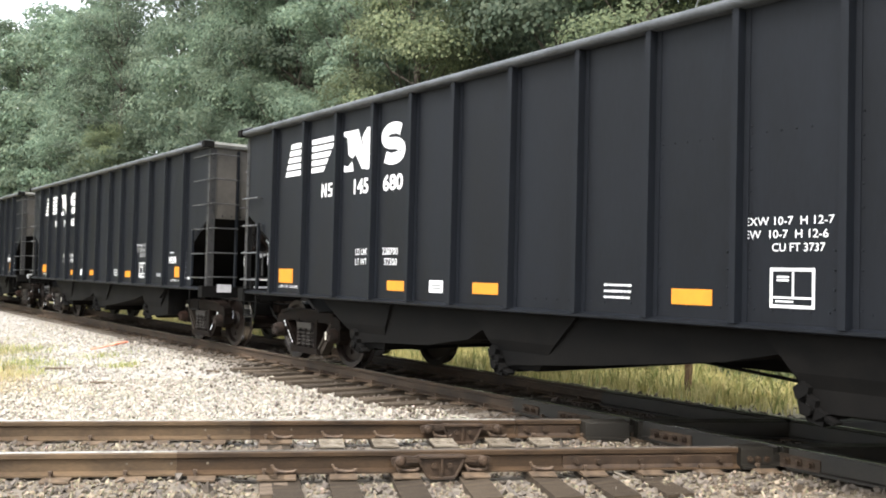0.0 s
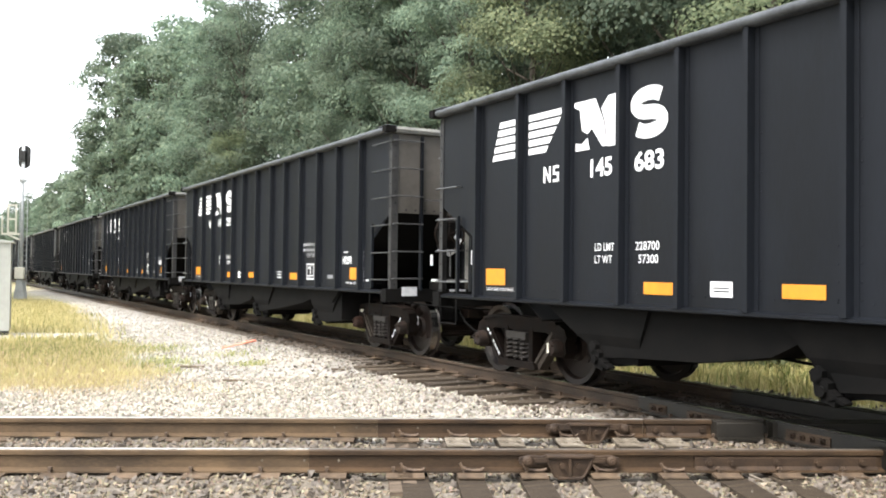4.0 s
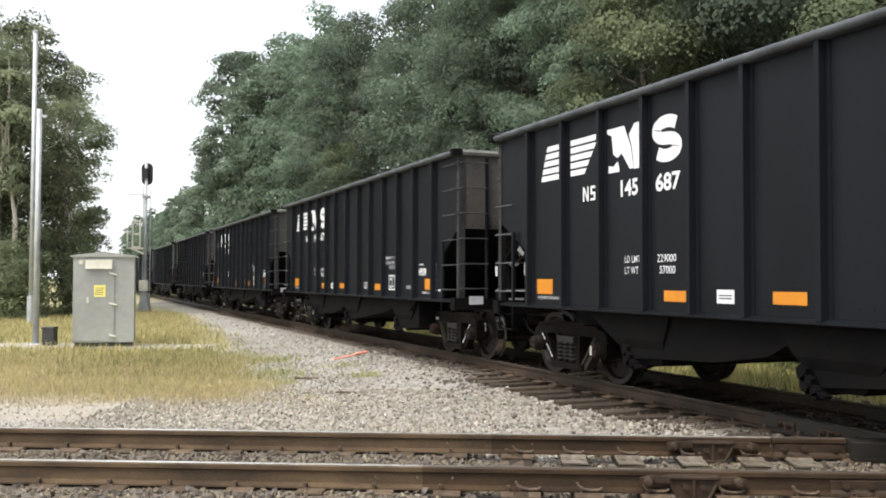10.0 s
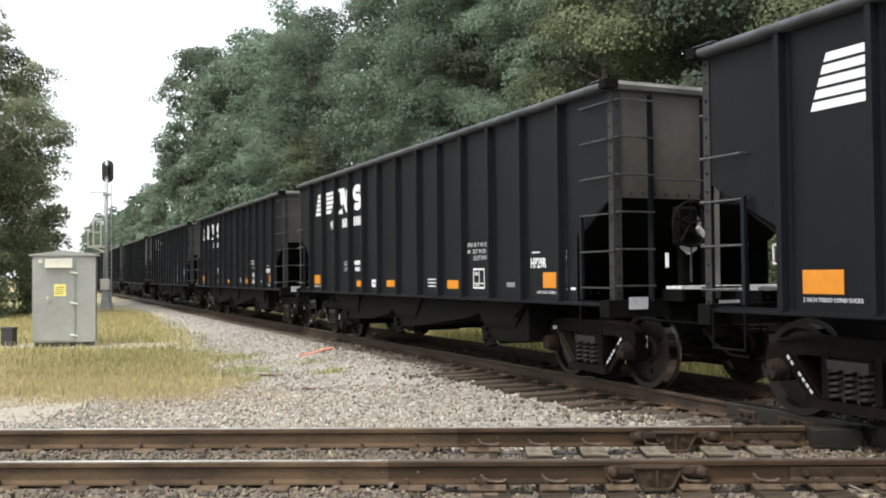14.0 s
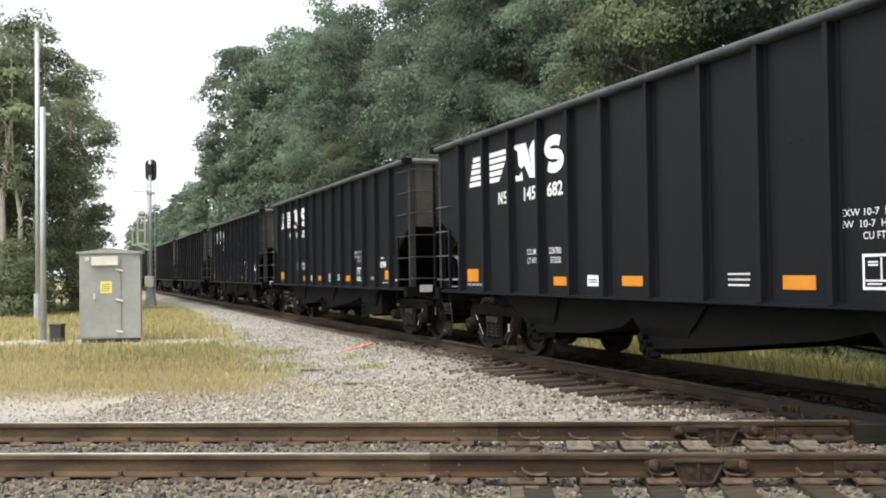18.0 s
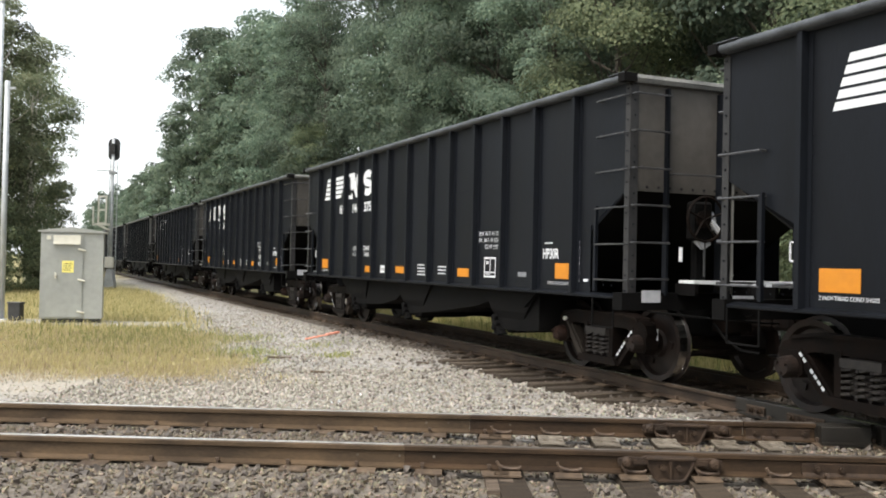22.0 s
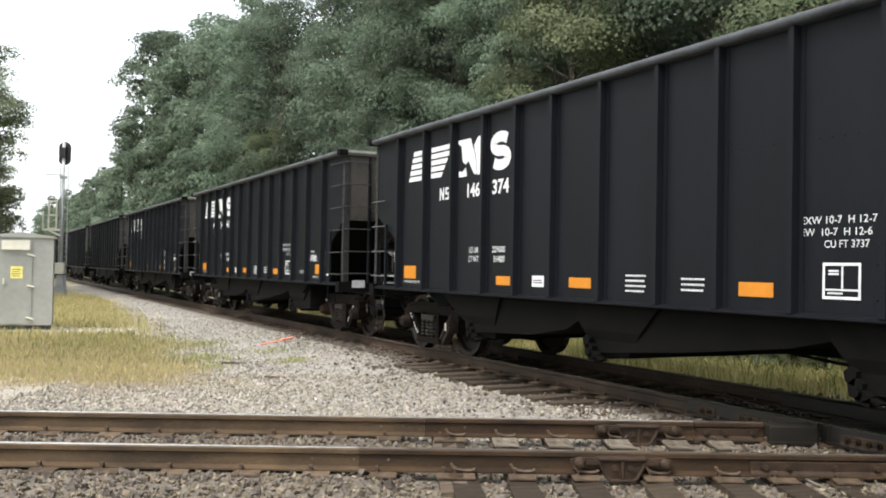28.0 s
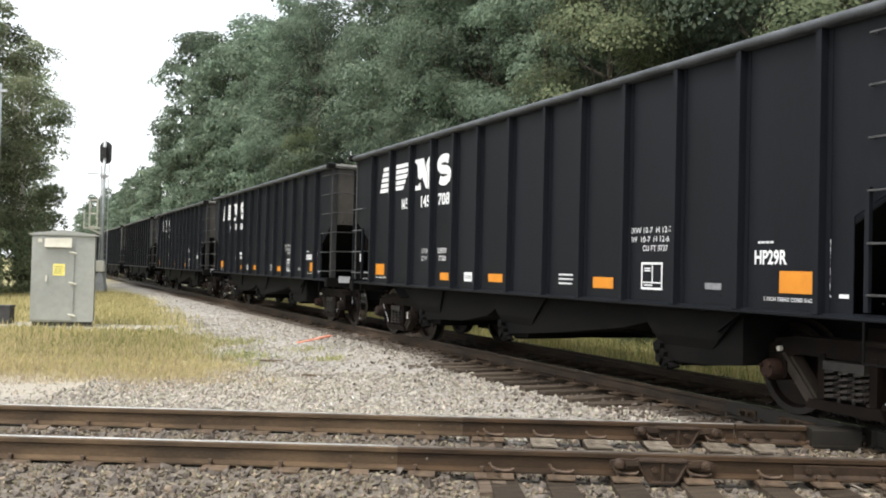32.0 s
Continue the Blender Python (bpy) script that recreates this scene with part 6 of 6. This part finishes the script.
# ---- gravel, grass and litter ----
def stones(name, label, spots, size_lo, size_hi, seed, mats=(STONE,), lift=0.3):
    """Crushed stones: each an irregular eight-sided lump resting on the ground."""
    rng = np.random.default_rng(seed)
    k = len(spots)
    base = np.array([(1, 0, 0), (0, 1, 0), (-1, 0, 0), (0, -1, 0), (0, 0, 1), (0, 0, -1)], float)
    faces = np.array([(0, 1, 4), (1, 2, 4), (2, 3, 4), (3, 0, 4), (1, 0, 5), (2, 1, 5), (3, 2, 5), (0, 3, 5)])
    v = base[None] + rng.normal(scale=0.28, size=(k, 6, 3))
    v *= rng.uniform(0.65, 1.25, size=(k, 1, 3)) * np.array([1, 1, 0.75])
    q = rng.normal(size=(k, 4))
    q /= np.linalg.norm(q, axis=1)[:, None]
    w, x, y, z = q.T
    rot = np.stack([1 - 2 * (y * y + z * z), 2 * (x * y - z * w), 2 * (x * z + y * w), 2 * (x * y + z * w), 1 - 2 * (x * x + z * z), 2 * (y * z - x * w), 2 * (x * z - y * w), 2 * (y * z + x * w), 1 - 2 * (x * x + y * y)], 1).reshape(k, 3, 3)
    size = rng.uniform(size_lo, size_hi, k) / 2
    v = np.einsum("kij,kvj->kvi", rot, v) * size[:, None, None]
    at = np.array([(px, py, ground_height(px, py)) for px, py in spots])
    at[:, 2] += size * lift
    v += at[:, None]
    me = bpy.data.meshes.new(name)
    me.from_pydata(v.reshape(-1, 3).tolist(), [], (faces[None] + np.arange(k)[:, None, None] * 6).reshape(-1, 3).tolist())
    for m in mats:
        me.materials.append(m)
    return tagged(new(name, me), label, "gravel", "", "stuff")


def scatter(x0, x1, y0, y1, per_m2, keep, seed):
    rng = np.random.default_rng(seed)
    n = int((x1 - x0) * (y1 - y0) * per_m2)
    pts = np.stack([rng.uniform(x0, x1, n), rng.uniform(y0, y1, n)], 1)
    return [(float(x), float(y)) for x, y in pts if keep(x, y)]


def off_rails(x, y):
    return abs(y - FAR_RAIL) > 0.09 and abs(y - NEAR_RAIL) > 0.09


def clean_gravel(x, y):
    s, lat = line_coords(x, y)
    return lat < 6.35 and y > FAR_RAIL + 0.12 and random.random() > turf_amount(x, y) * 1.25 and random.random() > 0.9 * grease_shade_amount(x, y)


def crib_gravel(x, y):
    return off_rails(x, y) and not dark_crib(x, y)


def dark_crib(x, y):
    """The greasy stone between the rails and among the dark ties before the crossing."""
    inside = abs(y - MID_Y) < 0.74
    return off_rails(x, y) and (inside or random.random() < grease_shade_amount(x, y) * 0.9)


def dusty(x, y):
    return FAR_RAIL + 0.15 < y < 13.4 and random.random() > turf_amount(x, y)


def greasy(x, y):
    s, lat = line_coords(x, y)
    return off_rails(x, y) and abs(lat - LINE + GAUGE / 2) > 0.08 and random.random() < grease_shade_amount(x, y)


random.seed(4)
BROWN_STONE = stone_material("brown_ballast", ((0.080, 0.060, 0.032), (0.134, 0.102, 0.058), (0.185, 0.144, 0.086), (0.250, 0.202, 0.130)))
stones("ballast", "pale grey crushed stone between the two tracks", scatter(-5, 6, FAR_RAIL + 0.1, 14.5, 430, clean_gravel, 1) + scatter(-9, 3.5, 14.5, 27, 150, clean_gravel, 2) + scatter(-17, -2, 27, 45, 40, clean_gravel, 26), 0.022, 0.062, 3)
stones("ballast", "mixed grey-brown crushed stone round the old ties", scatter(-8.5, 4.5, 5.2, FAR_RAIL + 0.9, 430, crib_gravel, 4), 0.02, 0.058, 5, (BROWN_STONE,))
CRIB_STONE = stone_material("greasy_crib_stone", ((0.070, 0.052, 0.029), (0.118, 0.090, 0.052), (0.160, 0.124, 0.076), (0.218, 0.174, 0.112)))
stones("ballast", "brown greasy stone between the rails", scatter(-8.5, 4.5, 6.2, FAR_RAIL + 0.6, 420, dark_crib, 21), 0.02, 0.055, 22, (CRIB_STONE,))
stones("ballast", "scattered small stones on the dusty earth", scatter(-13, -3, FAR_RAIL + 0.1, 13.4, 120, dusty, 23), 0.012, 0.045, 24)
OILY_STONE = surface("greasy_brown_stone", (0.035, 0.028, 0.022), (0.12, 0.098, 0.078), 9, 0.7, 0, 0.3, 50)
stones("ballast", "dark greasy stone under the train", scatter(-4, 9, 5.2, 22, 130, greasy, 6), 0.035, 0.08, 7, (OILY_STONE,))
stones("white_stones", "a few white stones on the gravel", [(-2.07, 11.68), (-1.62, 11.05), (-1.52, 11.0), (-1.36, 11.8), (-0.91, 11.83), (-2.93, 13.07)], 0.04, 0.08, 8, (WHITE,), 0.1)


def grass(name, label, spots, lo, hi, width, mat, seed):
    """Thin bent blades, two faces each."""
    rng = np.random.default_rng(seed)
    k = len(spots)
    at = np.array([(x, y, ground_height(x, y) - 0.01) for x, y in spots])
    h = rng.uniform(lo, hi, k) * rng.uniform(0.6, 1.0, k)
    a = rng.uniform(0, 2 * np.pi, k)
    lean = rng.uniform(0.1, 0.75, k)
    d = np.stack([np.cos(a), np.sin(a), np.zeros(k)], 1)
    b = rng.uniform(0, 2 * np.pi, k)
    side = np.stack([np.cos(b), np.sin(b), np.zeros(k)], 1) * (width * rng.uniform(0.6, 1.4, k))[:, None]
    up = np.array([0, 0, 1.0])
    mid = at + up * (h * 0.6)[:, None] + d * (h * lean * 0.3)[:, None]
    tip = at + up * (h * (1 - 0.25 * lean))[:, None] + d * (h * lean)[:, None]
    v = np.stack([at - side, at + side, mid + side * 0.8, mid - side * 0.8, tip], 1)
    i = np.arange(k) * 5
    me = bpy.data.meshes.new(name)
    faces = [(int(j), int(j) + 1, int(j) + 2, int(j) + 3) for j in i] + [(int(j) + 3, int(j) + 2, int(j) + 4) for j in i]
    me.from_pydata(v.reshape(-1, 3).tolist(), [], faces)
    me.materials.append(mat)
    return tagged(new(name, me), label, "grass", "", "stuff")


def dry(x, y):
    s, lat = line_coords(x, y)
    return lat < 5 and random.random() < turf_amount(x, y) ** 1.5 and not (-12.7 < x < -6.9 and 21.9 < y < 23.7)


def beyond(x, y):
    s, lat = line_coords(x, y)
    return 9.9 < lat < 15 and s > 1 and random.random() < turf_amount(x, y)


random.seed(9)
grass("dry_grass", "dry yellow grass round the cabinet", scatter(-15, -2, 12.0, 21, 900, dry, 11), 0.05, 0.17, 0.0045, GRASS, 12)
grass("dry_grass", "dry yellow-green grass before the trees", scatter(-30, -4, 21, 46, 130, dry, 13), 0.12, 0.32, 0.009, GRASS, 14)
grass("green_grass", "greener grass tufts among the dry grass", scatter(-26, -4, 17, 44, 34, dry, 15), 0.12, 0.32, 0.011, GRASS_GREEN, 16)
grass("dry_grass", "tall yellow grass beyond the train", scatter(-16, 16, 8, 42, 230, beyond, 17), 0.12, 0.42, 0.010, GRASS, 18)


def fringe(x, y):
    """Dead straw along the front edge of the turf and in thin patches on the earth before it."""
    wob = noise.noise(Vector((x * 0.9, y * 1.3, 4)))
    t = turf_amount(x, y)
    return random.random() < 0.75 * smooth(-0.25, 0.35, wob + 0.35 * (y - 12.2)) * (1 - 0.75 * smooth(13.2, 15.0, y)) * smooth(-0.1, 0.2, t + 0.08 - 0.25 * smooth(-4.5, -2.5, x))


def verge(x, y):
    s, lat = line_coords(x, y)
    return 2.4 < lat < 5.2 and random.random() < smooth(0.05, 0.5, noise.noise(Vector((x * 0.7, y * 0.7, 9))))


grass("dead_grass", "short dead straw along the edge of the turf", scatter(-14, -2, 11.3, 15.0, 800, fringe, 31), 0.03, 0.12, 0.004, STRAW, 32)
grass("dead_grass", "straw mixed in the dry turf", scatter(-15, -3, 13, 20, 120, dry, 33), 0.08, 0.2, 0.005, STRAW, 34)
grass("weeds", "low weeds along the edge of the gravel", scatter(-20, 0, 18, 48, 40, verge, 35), 0.06, 0.2, 0.010, GRASS_GREEN, 36)
grass("green_grass", "green patch of grass beside the cabinet", scatter(-8, -3.2, 15.5, 21.5, 190, dry, 37), 0.08, 0.22, 0.006, GRASS_GREEN, 38)
grass("green_grass", "green weeds beyond the train", scatter(-6, 16, 8, 26, 60, beyond, 41), 0.15, 0.55, 0.012, GRASS_GREEN, 42)
weeds = []
rnd = random.Random(3)
for cx, cy, r, k in ((-3.9, 16.9, 0.7, 500), (-2.3, 16.6, 0.35, 260), (-4.6, 19.5, 0.8, 420), (-3.4, 15.2, 0.3, 120), (-2.9, 18.2, 0.5, 200), (-5.5, 14.2, 0.6, 220)):
    weeds += [(cx + rnd.gauss(0, r * 0.5), cy + rnd.gauss(0, r * 0.6)) for _ in range(k)]
grass("weeds", "small green weeds in the gravel", weeds, 0.05, 0.16, 0.006, GRASS_GREEN, 19)
for x, y, l, r in ((-3.17, 15.7, 0.42, 20), (-2.2, 13.9, 0.3, 8), (-0.75, 15.2, 0.22, -10)):
    st = part("dead_stick", one_box(-l / 2, l / 2, -0.02, 0.02, -0.02, 0.012, bevel=0.006), TIE_PALE)
    st.matrix_basis = pose(x, y, ground_height(x, y) + 0.03, 0, 3, r)
    tagged(st, "dark weathered stick lying on the gravel", "stick", "loose sticks")
cable = part("ground_wire", path_rod(bmesh.new(), [(2.85, 7.06, -0.17), (2.95, 6.98, -0.21), (3.15, 6.86, -0.225), (3.4, 6.82, -0.23), (3.65, 6.84, -0.23), (3.9, 6.95, -0.21)], 0.009, 6), PLATE)
tagged(cable, "pale looping bond wire beside the crossing", "wire")


# ---- what moves: the train and its wheels ----
def motions():
    half_steps = [i / 2 for i in range(65)]
    tenth_steps = [i / 10 for i in range(321)]
    start = train_at(0)
    spin = []
    for t in tenth_steps:
        spin.append((t, (start - train_at(t)) / WHEEL_R))
    for k, car in TRAIN.items():
        walk(car, [(t, car_pose(k, t)) for t in half_steps])
        for truck in car.children:
            for wheel in truck.children:
                if wheel.name.startswith("wheel_set"):
                    at = wheel.location.copy()
                    walk(wheel, [(t, Matrix.Translation(at) @ Matrix.Rotation(a, 4, "Y")) for t, a in spin])


motions()
